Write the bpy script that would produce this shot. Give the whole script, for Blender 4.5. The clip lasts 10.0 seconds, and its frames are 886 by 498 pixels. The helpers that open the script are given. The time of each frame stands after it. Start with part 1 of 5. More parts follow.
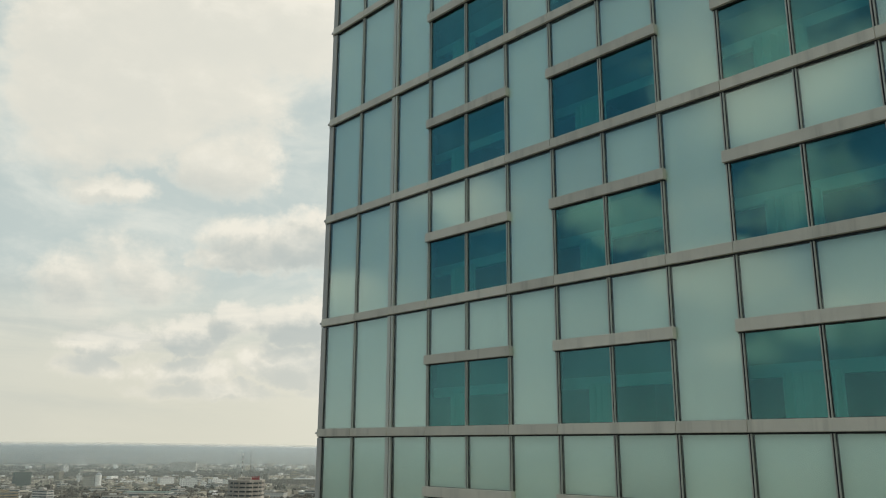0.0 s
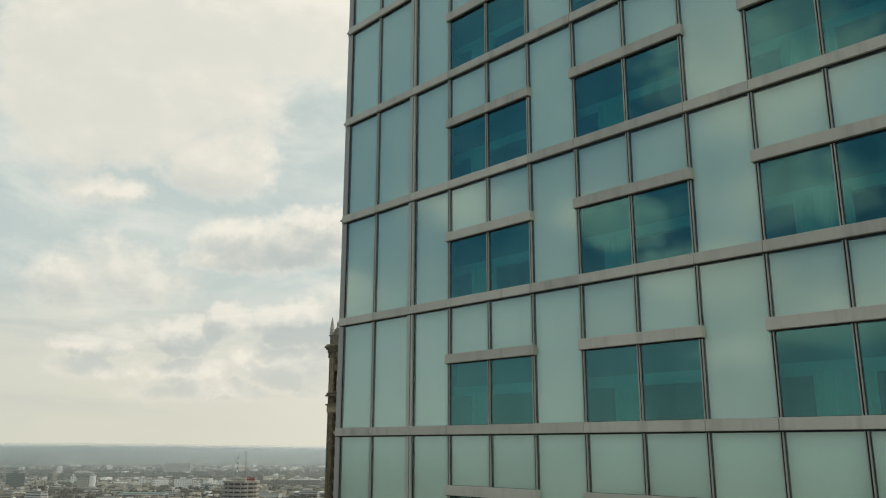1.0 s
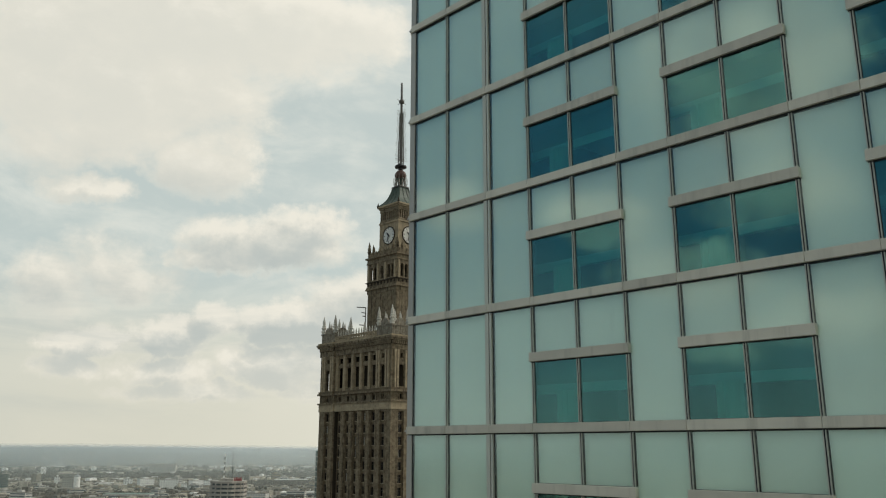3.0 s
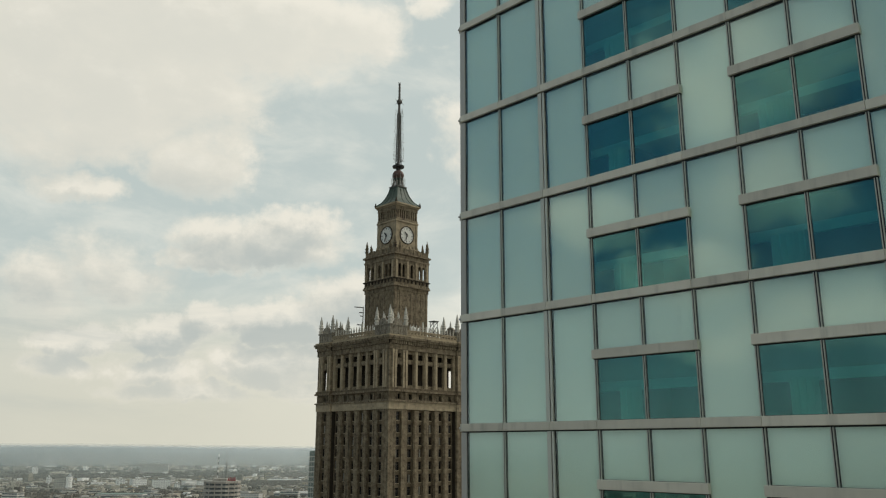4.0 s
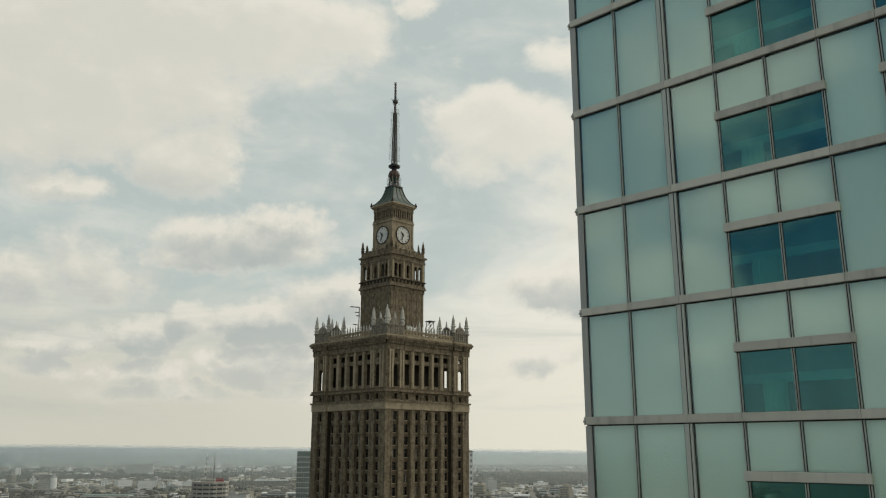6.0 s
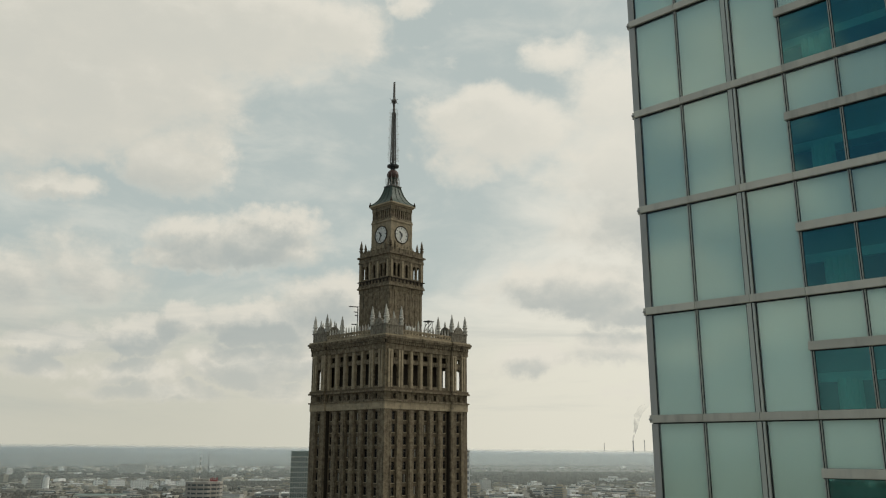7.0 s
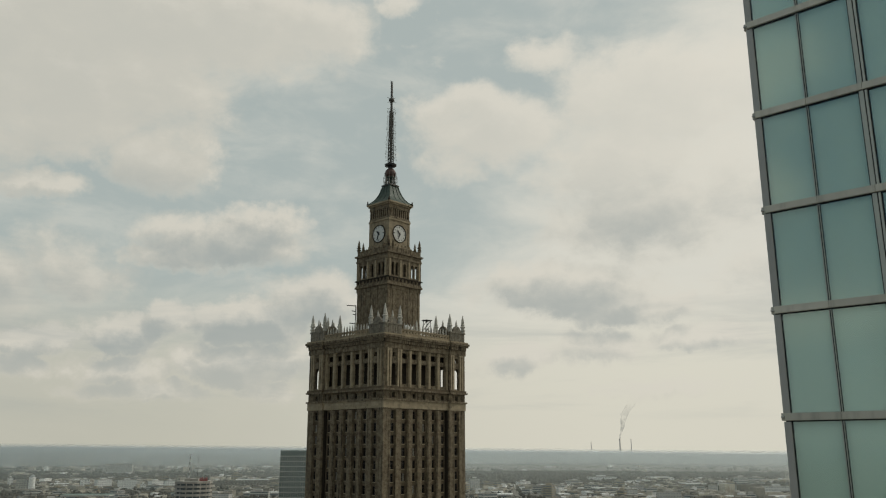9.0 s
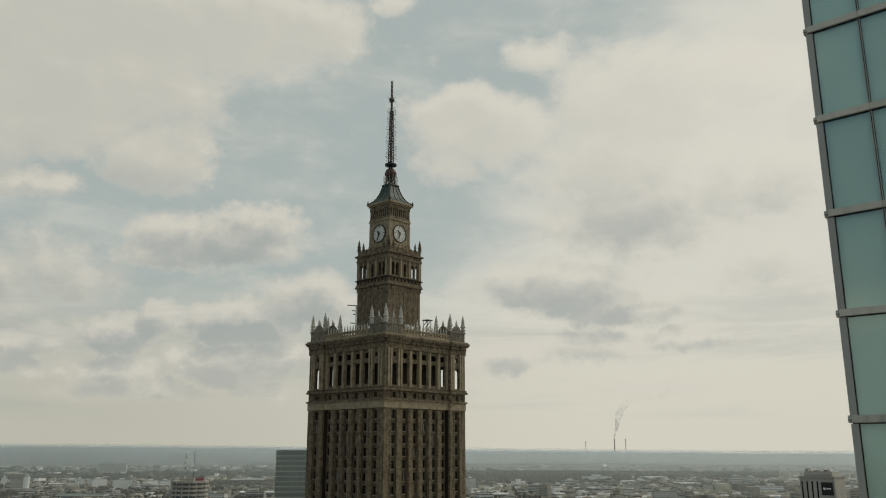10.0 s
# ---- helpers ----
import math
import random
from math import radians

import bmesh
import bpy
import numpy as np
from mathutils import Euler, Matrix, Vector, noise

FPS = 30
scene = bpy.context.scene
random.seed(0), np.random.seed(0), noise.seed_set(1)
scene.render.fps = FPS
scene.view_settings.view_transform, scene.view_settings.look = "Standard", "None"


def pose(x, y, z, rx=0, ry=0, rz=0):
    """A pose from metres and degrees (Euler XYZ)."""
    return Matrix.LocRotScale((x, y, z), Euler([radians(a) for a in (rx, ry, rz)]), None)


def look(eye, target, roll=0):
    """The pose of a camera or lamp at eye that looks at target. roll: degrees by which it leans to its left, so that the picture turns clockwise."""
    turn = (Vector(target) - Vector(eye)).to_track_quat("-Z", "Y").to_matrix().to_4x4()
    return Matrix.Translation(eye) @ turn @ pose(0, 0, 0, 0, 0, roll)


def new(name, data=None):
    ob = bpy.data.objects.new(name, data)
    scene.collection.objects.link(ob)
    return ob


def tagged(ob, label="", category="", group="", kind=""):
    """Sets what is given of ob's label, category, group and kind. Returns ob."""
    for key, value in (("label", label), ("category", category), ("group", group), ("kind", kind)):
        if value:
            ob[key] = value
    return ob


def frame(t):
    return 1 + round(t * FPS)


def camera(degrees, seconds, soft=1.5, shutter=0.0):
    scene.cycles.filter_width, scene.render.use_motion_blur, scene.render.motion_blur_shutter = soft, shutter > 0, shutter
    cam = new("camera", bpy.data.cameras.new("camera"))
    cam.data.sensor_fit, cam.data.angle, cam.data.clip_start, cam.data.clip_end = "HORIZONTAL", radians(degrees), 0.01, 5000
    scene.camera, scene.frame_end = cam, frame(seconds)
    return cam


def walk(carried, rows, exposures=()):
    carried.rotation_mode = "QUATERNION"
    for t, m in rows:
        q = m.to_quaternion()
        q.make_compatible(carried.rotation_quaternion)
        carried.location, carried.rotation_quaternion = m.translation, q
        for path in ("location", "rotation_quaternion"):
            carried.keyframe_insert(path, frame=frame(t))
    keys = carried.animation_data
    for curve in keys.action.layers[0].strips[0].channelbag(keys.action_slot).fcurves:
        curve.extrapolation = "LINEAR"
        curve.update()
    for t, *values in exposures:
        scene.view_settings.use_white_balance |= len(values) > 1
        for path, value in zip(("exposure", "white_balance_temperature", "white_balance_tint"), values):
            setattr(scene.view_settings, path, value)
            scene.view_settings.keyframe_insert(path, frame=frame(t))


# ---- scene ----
cam = camera(57.3, 10.0, soft=1.15)
PATH = [
    (0, (0.336, -0.007, 76.133), (0.316, 1.936, 76.607), 0.3),
    (0.5, (0.066, -0.032, 76.078), (0.051, 1.91, 76.556), 0.3),
    (1, (-0.357, -0.045, 76.094), (-0.364, 1.898, 76.569), 0.2),
    (1.5, (-0.833, -0.049, 76.082), (-0.836, 1.893, 76.557), 0.2),
    (2, (-1.431, -0.029, 76.063), (-1.425, 1.914, 76.538), 0.2),
    (2.5, (-2.119, -0.018, 76.067), (-2.102, 1.924, 76.541), 0.1),
    (4, (-4.787, -0.036, 75.954), (-4.743, 1.907, 76.429), 0.1),
    (4.5, (-5.755, -0.034, 75.912), (-5.704, 1.908, 76.387), 0.1),
    (5, (-6.809, -0.031, 75.848), (-6.75, 1.911, 76.324), 0.2),
    (5.5, (-7.875, 0.006, 75.788), (-7.806, 1.948, 76.264), 0.1),
    (7, (-11.228, 0.075, 75.667), (-11.133, 2.015, 76.143), 0.1),
    (7.5, (-12.331, 0.072, 75.636), (-12.228, 2.012, 76.11), 0.1),
    (8, (-13.477, 0.166, 75.624), (-13.365, 2.106, 76.098), 0.0),
    (8.5, (-14.601, 0.201, 75.616), (-14.481, 2.14, 76.09), -0.0),
    (9, (-15.741, 0.261, 75.634), (-15.614, 2.2, 76.108), -0.0),
    (9.5, (-16.876, 0.247, 75.677), (-16.742, 2.186, 76.15), -0.1),
    (10, (-18.07, 0.271, 75.704), (-17.93, 2.209, 76.177), -0.0),
]
walk(cam, [(t, look(eye, target, roll)) for t, eye, target, roll in PATH],
     exposures=[(0, 0.14), (2.5, 0.12), (4, 0.07), (5.5, -0.01), (7, -0.13), (8.5, -0.27), (10, -0.35)])

# ---- world, sun ----
SUN_AZ, SUN_EL = 62.0, 38.0      # degrees right of +y, and above the horizon

# clouds: azimuth, elevation, half width, half height (degrees), thickness
CLOUDS_HIGH = [
    (-16.3, 28.1, 13.0, 3.2, 1.3), (-21.5, 23.7, 9.1, 3.7, 1.2), (-5.6, 28.4, 4.1, 2.0, 1.0), (-16.5, 19.1, 3.1, 2.3, 1.0), (-23.2, 20.3, 4.7, 1.9, 1.0), (-24.0, 16.6, 2.6, 0.6, 0.7),
    (-26.8, 24.3, 4.8, 6.3, 1.2), (0.9, 30.4, 1.9, 0.8, 0.8), (-22.9, 11.7, 2.8, 1.6, 0.45), (-21.4, 10.2, 3.3, 0.9, 0.35), (-25.0, 9.9, 2.2, 2.1, 0.45), (-11.5, 13.7, 5.7, 1.5, 1.2),
    (-9.2, 15.1, 3.1, 1.0, 1.0), (-15.5, 12.3, 2.7, 0.7, 1.0),
]
CLOUDS_LOW = [
    (-5.4, 9.8, 3.1, 1.6, 0.9), (-9.4, 8.0, 3.6, 1.4, 1.2), (-10.2, 5.2, 3.7, 1.3, 1.1), (-7.0, 5.7, 2.3, 0.9, 0.8), (-17.7, 7.0, 3.1, 1.0, 1.1), (-14.6, 8.0, 2.2, 1.0, 0.9),
    (-23.4, 6.2, 2.5, 0.8, 1.0), (-17.7, 4.8, 2.9, 0.9, 1.0), (-23.6, 4.6, 2.2, 0.6, 0.8), (-16.7, 3.2, 4.1, 0.4, 0.8), (-7.7, 3.4, 2.3, 0.4, 0.6),
]
CLOUDS_EAST = [
    (7.6, 22.0, 5.5, 2.4, 1.0), (5.2, 23.8, 3.0, 1.2, 0.8), (4.0, 19.7, 2.3, 1.3, 0.6), (11.8, 26.9, 2.4, 1.0, 0.6), (19.5, 23.6, 6.8, 3.5, 1.1), (16.4, 19.5, 4.8, 3.3, 1.0),
    (18.2, 15.5, 5.5, 3.1, 0.85), (25.8, 23.6, 4.5, 2.2, 0.8), (25.9, 17.3, 5.4, 3.0, 0.6), (12.8, 10.4, 5.9, 1.7, 0.9), (17.0, 8.9, 4.2, 1.1, 0.9), (21.8, 6.9, 3.3, 0.7, 0.8),
    (9.3, 5.6, 3.0, 0.9, 0.9), (14.6, 6.5, 3.1, 0.8, 0.5), (18.6, 3.6, 3.3, 0.4, 0.6), (27.1, 11.2, 4.1, 2.2, 0.5),
]
# seen only in the glass
CLOUDS_BACK = [
    (-109, 24.5, 6.0, 4.0, 0.5), (-104, 11.5, 4.0, 1.7, 0.8), (-114, 8.0, 6.0, 1.3, 0.7), (-79, 10.5, 2.5, 1.2, 0.45), (-88, 16.5, 3.5, 1.3, 0.4), (-99, 15.5, 3.0, 1.6, 0.55), (-110, 16.5, 4.5, 2.0, 0.6), (-106, 6.5, 2.5, 0.8, 0.7),
]


class Tree:
    """Short forms for the nodes of one tree."""

    def __init__(self, tree):
        self.t = tree

    def node(self, kind, ins=None, operation=None, use_clamp=False, data_type=None, blend_type=None, interpolation_type=None):
        n = self.t.nodes.new(kind)
        if operation:
            n.operation = operation
        if use_clamp:
            n.use_clamp = True
        if data_type:
            n.data_type = data_type
        if blend_type:
            n.blend_type = blend_type
        if interpolation_type:
            n.interpolation_type = interpolation_type
        for k, v in (ins or {}).items():
            if isinstance(v, bpy.types.NodeSocket):
                self.t.links.new(v, n.inputs[k])
            else:
                n.inputs[k].default_value = v
        return n

    def m(self, op, a, b=None, c=None, clamp=False):
        ins = {i: v for i, v in enumerate((a, b, c)) if v is not None}
        return self.node("ShaderNodeMath", ins, operation=op, use_clamp=clamp).outputs[0]

    def v(self, op, a, b=None, c=None):
        n = self.node("ShaderNodeVectorMath", {i: v for i, v in enumerate((a, b, c)) if v is not None}, operation=op)
        return n.outputs["Value"] if op in ("DOT_PRODUCT", "LENGTH") else n.outputs[0]

    def step(self, x, lo, hi):
        return self.node("ShaderNodeMapRange", {0: x, 1: lo, 2: hi, 3: 0.0, 4: 1.0}, interpolation_type="SMOOTHSTEP").outputs[0]

    def mix(self, f, a, b, mode="MIX"):
        n = self.node("ShaderNodeMix", data_type="RGBA", blend_type=mode)
        for sock, val in ((n.inputs[0], f), (n.inputs[6], a), (n.inputs[7], b)):
            if isinstance(val, bpy.types.NodeSocket):
                self.t.links.new(val, sock)
            else:
                sock.default_value = val
        return n.outputs[2]

    def noise(self, vec, scale, detail=4, rough=0.55, dist=0.0):
        return self.node("ShaderNodeTexNoise", {"Vector": vec, "Scale": scale, "Detail": detail, "Roughness": rough, "Distortion": dist}).outputs


def cloud_field(T, sphere, way, ahead):
    """Thickness of cloud at a place of the sky: billowing heaps, and loose fields beyond them."""
    half = (0.5, 0.5, 0.5)
    n1 = T.v("SUBTRACT", T.noise(way, 7.0, 3, 0.6)[1], half)
    n2 = T.v("SUBTRACT", T.noise(way, 24.0, 7, 0.62)[1], half)
    at = T.v("ADD", sphere, T.v("ADD", T.v("MULTIPLY", n1, (6.0, 1.6, 0)), T.v("MULTIPLY", n2, (5.0, 2.4, 0))))
    body = None
    for a, e, ra, re, thick in CLOUDS_HIGH + CLOUDS_LOW + CLOUDS_EAST + CLOUDS_BACK:
        ra, re = ra * 1.1 + 0.2, re * 1.1 + 0.15
        if e < 11 and a > -40:      # the low heaps carry bright crowns over flat bases
            e, re, ra, thick = e + 0.3, re + 0.15, ra, thick * 1.25
        d = T.v("MULTIPLY_ADD", at, (1 / ra, 1 / re, 0), (-a / ra, -e / re, 0))
        inside = T.m("MULTIPLY_ADD", T.v("DOT_PRODUCT", d, d), -thick, thick)
        body = inside if body is None else T.m("SMOOTH_MAX", body, inside, 0.2)
    billow = T.noise(T.v("MULTIPLY", way, (1.0, 1.0, 1.5)), 17.0, 9, 0.6, 0.2)[0]
    field = T.noise(T.v("MULTIPLY", way, (1.0, 1.0, 2.0)), 8.0, 5, 0.6)[0]
    loose = T.m("SUBTRACT", T.m("MULTIPLY", T.m("SUBTRACT", field, 0.52), 7.0), T.m("MULTIPLY", ahead, 1.6))
    return T.m("ADD", T.m("MAXIMUM", T.m("MAXIMUM", body, -1.2), loose), T.m("MULTIPLY", T.m("SUBTRACT", billow, 0.5), 2.1))


def build_world():
    world = bpy.data.worlds.new("sky")
    scene.world = world
    world.use_nodes = True
    tree = world.node_tree
    tree.nodes.clear()
    T = Tree(tree)
    out = T.node("ShaderNodeOutputWorld")
    sky = T.node("ShaderNodeTexSky")
    sky.sky_type, sky.sun_disc, sky.sun_elevation, sky.sun_rotation = "NISHITA", False, radians(SUN_EL), radians(SUN_AZ)
    sky.altitude, sky.air_density, sky.dust_density, sky.ozone_density = 100, 1.2, 2.0, 1.0
    way = T.node("ShaderNodeTexCoord").outputs["Generated"]
    sep = T.node("ShaderNodeSeparateXYZ", {0: way}).outputs
    az = T.m("MULTIPLY", T.m("ARCTAN2", sep[0], sep[1]), 180 / math.pi)
    el = T.m("MULTIPLY", T.m("ARCSINE", sep[2]), 180 / math.pi)
    sphere = T.node("ShaderNodeCombineXYZ", {0: az, 1: el}).outputs[0]
    ahead = T.m("MULTIPLY", T.step(az, -142.0, -124.0), T.m("SUBTRACT", 1.0, T.step(az, 42.0, 58.0)))
    ahead = T.m("MULTIPLY", ahead, T.m("SUBTRACT", 1.0, T.step(el, 34.0, 46.0)))
    here = cloud_field(T, sphere, way, ahead)
    # the same heaps a little nearer to the sun: what lies behind a thick part is in shade
    above = cloud_field(T, T.v("ADD", sphere, (0.6, 1.15, 0.0)), T.v("ADD", way, (0.010, 0.0, 0.020)), ahead)
    cover = T.step(here, -0.5, 0.75)
    core = T.step(here, -0.45, 0.6)
    shade = T.m("MULTIPLY", T.step(above, -0.3, 1.45), core)
    # heaps high overhead are thin and let the light through
    shade = T.m("MULTIPLY", shade, T.m("SUBTRACT", 1.0, T.m("MULTIPLY", T.step(el, 14.5, 20.0), 0.72)))
    # and so do the small ones far off
    shade = T.m("MULTIPLY", shade, T.m("MULTIPLY_ADD", T.step(el, 3.0, 10.0), 0.3, 0.7))
    sun_way = (math.sin(radians(SUN_AZ)) * math.cos(radians(SUN_EL)), math.cos(radians(SUN_AZ)) * math.cos(radians(SUN_EL)), math.sin(radians(SUN_EL)))
    facing = T.v("DOT_PRODUCT", way, sun_way)
    glow = T.m("POWER", T.m("MAXIMUM", facing, 0.0), 3.0)
    away = T.m("SUBTRACT", 1.0, T.step(facing, -0.45, 0.2))
    # open sky: the air's own blue, paler towards the sun and the horizon, deep on the far side
    blue = T.mix(0.85, T.mix(1.0, sky.outputs[0], (0.075, 0.075, 0.07, 1), "MULTIPLY"), (0.545, 0.612, 0.578, 1))
    blue = T.mix(T.m("MULTIPLY", away, 0.97), blue, (0.085, 0.195, 0.31, 1))
    veil = T.noise(T.v("MULTIPLY", way, (1.0, 1.0, 2.2)), 8.0, 6, 0.6, 0.3)[0]
    lean = T.m("MULTIPLY_ADD", el, -0.9, 18.0)
    pale = T.m("MAXIMUM", T.step(T.m("ADD", T.m("ADD", az, lean), T.m("MULTIPLY", T.m("SUBTRACT", veil, 0.5), 22.0)), 4.0, 21.0), T.m("MULTIPLY", T.step(veil, 0.42, 0.75), 0.45))
    pale = T.m("MULTIPLY", pale, T.m("SUBTRACT", 1.0, T.step(az, 70.0, 120.0)))
    pale = T.m("MULTIPLY", pale, T.m("SUBTRACT", 1.0, T.m("MULTIPLY", away, 0.8)))
    blue = T.mix(T.m("MULTIPLY", pale, 0.9), blue, (0.87, 0.845, 0.745, 1))
    murk = T.m("SUBTRACT", 1.0, T.step(T.m("SUBTRACT", el, T.m("MULTIPLY", away, 3.0)), 4.5, 12.0))
    murk = T.m("MULTIPLY", murk, T.m("MULTIPLY_ADD", away, -0.5, 0.85))
    blue = T.mix(murk, blue, T.mix(T.step(az, -22.0, 20.0), (0.655, 0.64, 0.54, 1), (0.835, 0.81, 0.685, 1)))
    lit = T.mix(T.m("MULTIPLY", glow, 0.8, clamp=True), (0.745, 0.716, 0.62, 1), (1.08, 1.04, 0.915, 1))
    lit = T.mix(T.m("MULTIPLY", T.step(T.m("SUBTRACT", here, above), 0.05, 0.9), 0.45), lit, (0.85, 0.815, 0.715, 1))
    dark = T.mix(T.m("MULTIPLY", glow, 1.1, clamp=True), (0.39, 0.445, 0.44, 1), (0.64, 0.64, 0.58, 1))
    cloud = T.mix(T.m("MULTIPLY", shade, 0.84), lit, dark)
    col = T.mix(T.m("MULTIPLY", cover, 0.95), blue, cloud)
    # faint flat layers far off
    layers = T.noise(T.v("MULTIPLY", sphere, (0.05, 0.36, 0.0)), 1.0, 5, 0.6, 0.4)[0]
    belt = T.m("MULTIPLY", T.step(el, 0.8, 3.5), T.m("SUBTRACT", 1.0, T.step(el, 7.0, 13.0)))
    col = T.mix(T.m("MULTIPLY", T.m("MULTIPLY", T.step(layers, 0.46, 0.68), belt), 0.42), col, dark)
    # low over the land all is veiled
    low = T.m("SUBTRACT", 1.0, T.step(el, -0.5, 6.5))
    col = T.mix(T.m("MULTIPLY", low, 0.48), col, T.mix(T.step(az, -22.0, 20.0), (0.60, 0.585, 0.48, 1), (0.79, 0.76, 0.635, 1)))
    col = T.mix(T.m("SUBTRACT", 1.0, T.step(el, -1.5, -0.2)), col, (0.25, 0.27, 0.27, 1))
    bg = T.node("ShaderNodeBackground", {"Color": col, "Strength": 1.0})
    tree.links.new(bg.outputs[0], out.inputs[0])


build_world()
lamp = bpy.data.lights.new("sun", "SUN")
lamp.energy, lamp.angle, lamp.color = 1.4, radians(10), (1.0, 0.94, 0.85)
sun = new("sun", lamp)
sun.matrix_world = pose(0, 0, 300, 90 - SUN_EL, 0, 180 - SUN_AZ)


# ---- materials ----
def material(name):
    m = bpy.data.materials.new(name)
    m.use_nodes = True
    m.node_tree.nodes.clear()
    T = Tree(m.node_tree)
    out = T.node("ShaderNodeOutputMaterial")
    return m, T, out


def surface(name, color, rough=0.8, metal=0.0, var=0.15, scale=3.0, fine=40.0, bump=0.1, streak=0.0, island=0.0, piece=0.0, depth=0.02, spec=0.5, second=None, blocks=0.0):
    """A painted, stone or metal surface with stains, grain, rain streaks and a difference from piece to piece."""
    m, T, out = material(name)
    g = T.node("ShaderNodeNewGeometry").outputs
    at = g["Position"]
    big = T.noise(at, scale, 5, 0.6)[0]
    small = T.noise(at, fine, 3, 0.6)[0]
    f = T.m("ADD", T.m("MULTIPLY", T.m("SUBTRACT", big, 0.5), 2 * var), T.m("MULTIPLY", T.m("SUBTRACT", small, 0.5), var))
    if streak:
        run = T.noise(T.v("MULTIPLY", at, (1.0, 1.0, 0.06)), scale * 2.2, 5, 0.65)[0]
        f = T.m("SUBTRACT", f, T.m("MULTIPLY", T.step(run, 0.48, 0.72), streak))
    if island:
        f = T.m("ADD", f, T.m("MULTIPLY", T.m("SUBTRACT", g["Random Per Island"], 0.5), island))
    if piece:
        rnd = T.node("ShaderNodeObjectInfo").outputs["Random"]
        f = T.m("ADD", f, T.m("MULTIPLY", T.m("SUBTRACT", rnd, 0.5), piece))
    if blocks:                    # stones of one course differ a little
        own = T.node("ShaderNodeTexCoord").outputs["Object"]
        cell = T.v("FLOOR", T.v("MULTIPLY", own, (0.7, 0.7, 1.25)))
        tone = T.node("ShaderNodeTexWhiteNoise", {"Vector": cell}).outputs["Value"]
        f = T.m("ADD", f, T.m("MULTIPLY", T.m("SUBTRACT", tone, 0.5), blocks))
    first = (*color, 1)
    if second:
        first = T.mix(T.step(T.noise(at, scale * 1.7, 4, 0.7)[0], 0.42, 0.68), first, (*second, 1))
    col = T.mix(1.0, first, T.node("ShaderNodeCombineColor", {i: T.m("ADD", f, 1.0) for i in range(3)}).outputs[0], "MULTIPLY")
    ins = {"Base Color": col, "Roughness": T.m("ADD", rough, T.m("MULTIPLY", T.m("SUBTRACT", big, 0.5), 0.2), clamp=True), "Metallic": metal,
           "Specular IOR Level": spec}
    if bump:
        ins["Normal"] = T.node("ShaderNodeBump", {"Strength": bump, "Distance": depth, "Height": small}).outputs[0]
    p = T.node("ShaderNodeBsdfPrincipled", ins)
    m.node_tree.links.new(p.outputs[0], out.inputs[0])
    return m


def coated_glass(name, tint, clear, shine, slope, blur=0.015, wavy=0.16):
    """Coated facade glass: clear or tinted, with a sheen that grows as it is seen more aslant."""
    m, T, out = material(name)
    at = T.node("ShaderNodeNewGeometry").outputs["Position"]
    rnd = T.node("ShaderNodeObjectInfo").outputs["Random"]
    shift = T.node("ShaderNodeCombineXYZ", {0: T.m("MULTIPLY", rnd, 40.0)}).outputs[0]
    wave = T.noise(T.v("ADD", at, shift), 0.7, 2, 0.5)[0]
    bend = T.node("ShaderNodeBump", {"Strength": wavy, "Distance": 0.012, "Height": wave}).outputs[0]
    gloss = T.node("ShaderNodeBsdfGlossy", {"Color": (*tint, 1), "Roughness": blur, "Normal": bend})
    slant = T.node("ShaderNodeLayerWeight", {"Blend": 0.5}).outputs["Facing"]
    smear = T.noise(T.v("MULTIPLY", at, (1, 1, 0.3)), 1.6, 4, 0.6)[0]
    f = T.m("ADD", T.m("MULTIPLY", slant, slope), T.m("MULTIPLY", T.m("ADD", smear, 0.5), shine), clamp=True)
    low = T.node("ShaderNodeBsdfTransparent", {"Color": (*clear, 1)})
    mixed = T.node("ShaderNodeMixShader", {0: f, 1: low.outputs[0], 2: gloss.outputs[0]})
    m.node_tree.links.new(mixed.outputs[0], out.inputs[0])
    return m


M_PANEL = coated_glass("panel_glass", (0.79, 0.92, 0.895), (0.92, 0.985, 0.952), 0.085, 0.26, 0.07, 0.05)
M_WINDOW = coated_glass("tinted_glass", (0.46, 0.88, 0.84), (0.40, 0.73, 0.70), 0.14, 0.16, 0.008, 0.09)
M_ALU = surface("aluminium", (0.572, 0.55, 0.462), 0.5, 0.15, 0.17, 1.3, 60, 0.05, streak=0.22, piece=0.26)
M_BOARD = surface("pale_green_panel_board", (0.825, 0.85, 0.80), 0.7, 0, 0.08, 0.9, 30, 0.02, streak=0.05, piece=0.12)
M_ALU_DARK = surface("grey_anodised", (0.50, 0.52, 0.46), 0.45, 0.2, 0.1, 1.5, 60, 0.05, piece=0.1)
# post metal toned down to imitate its backlit look
M_POST = surface("dull_bronze_anodised", (0.40, 0.395, 0.365), 0.5, 0.2, 0.12, 1.3, 60, 0.05, streak=0.15, piece=0.1)
M_GASKET = surface("black_rubber", (0.012, 0.016, 0.016), 0.7, 0, 0.1, 8, 60, 0.05)
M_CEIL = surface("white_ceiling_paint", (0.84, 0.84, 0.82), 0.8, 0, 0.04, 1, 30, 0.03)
# ceiling paint darkened to hold the shade above the curtain beam
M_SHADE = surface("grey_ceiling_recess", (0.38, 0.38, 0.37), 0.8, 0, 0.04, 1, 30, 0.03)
# near-black walls put the unlit room's darkness into the paint
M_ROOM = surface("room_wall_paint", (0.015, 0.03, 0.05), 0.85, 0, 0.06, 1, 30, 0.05)
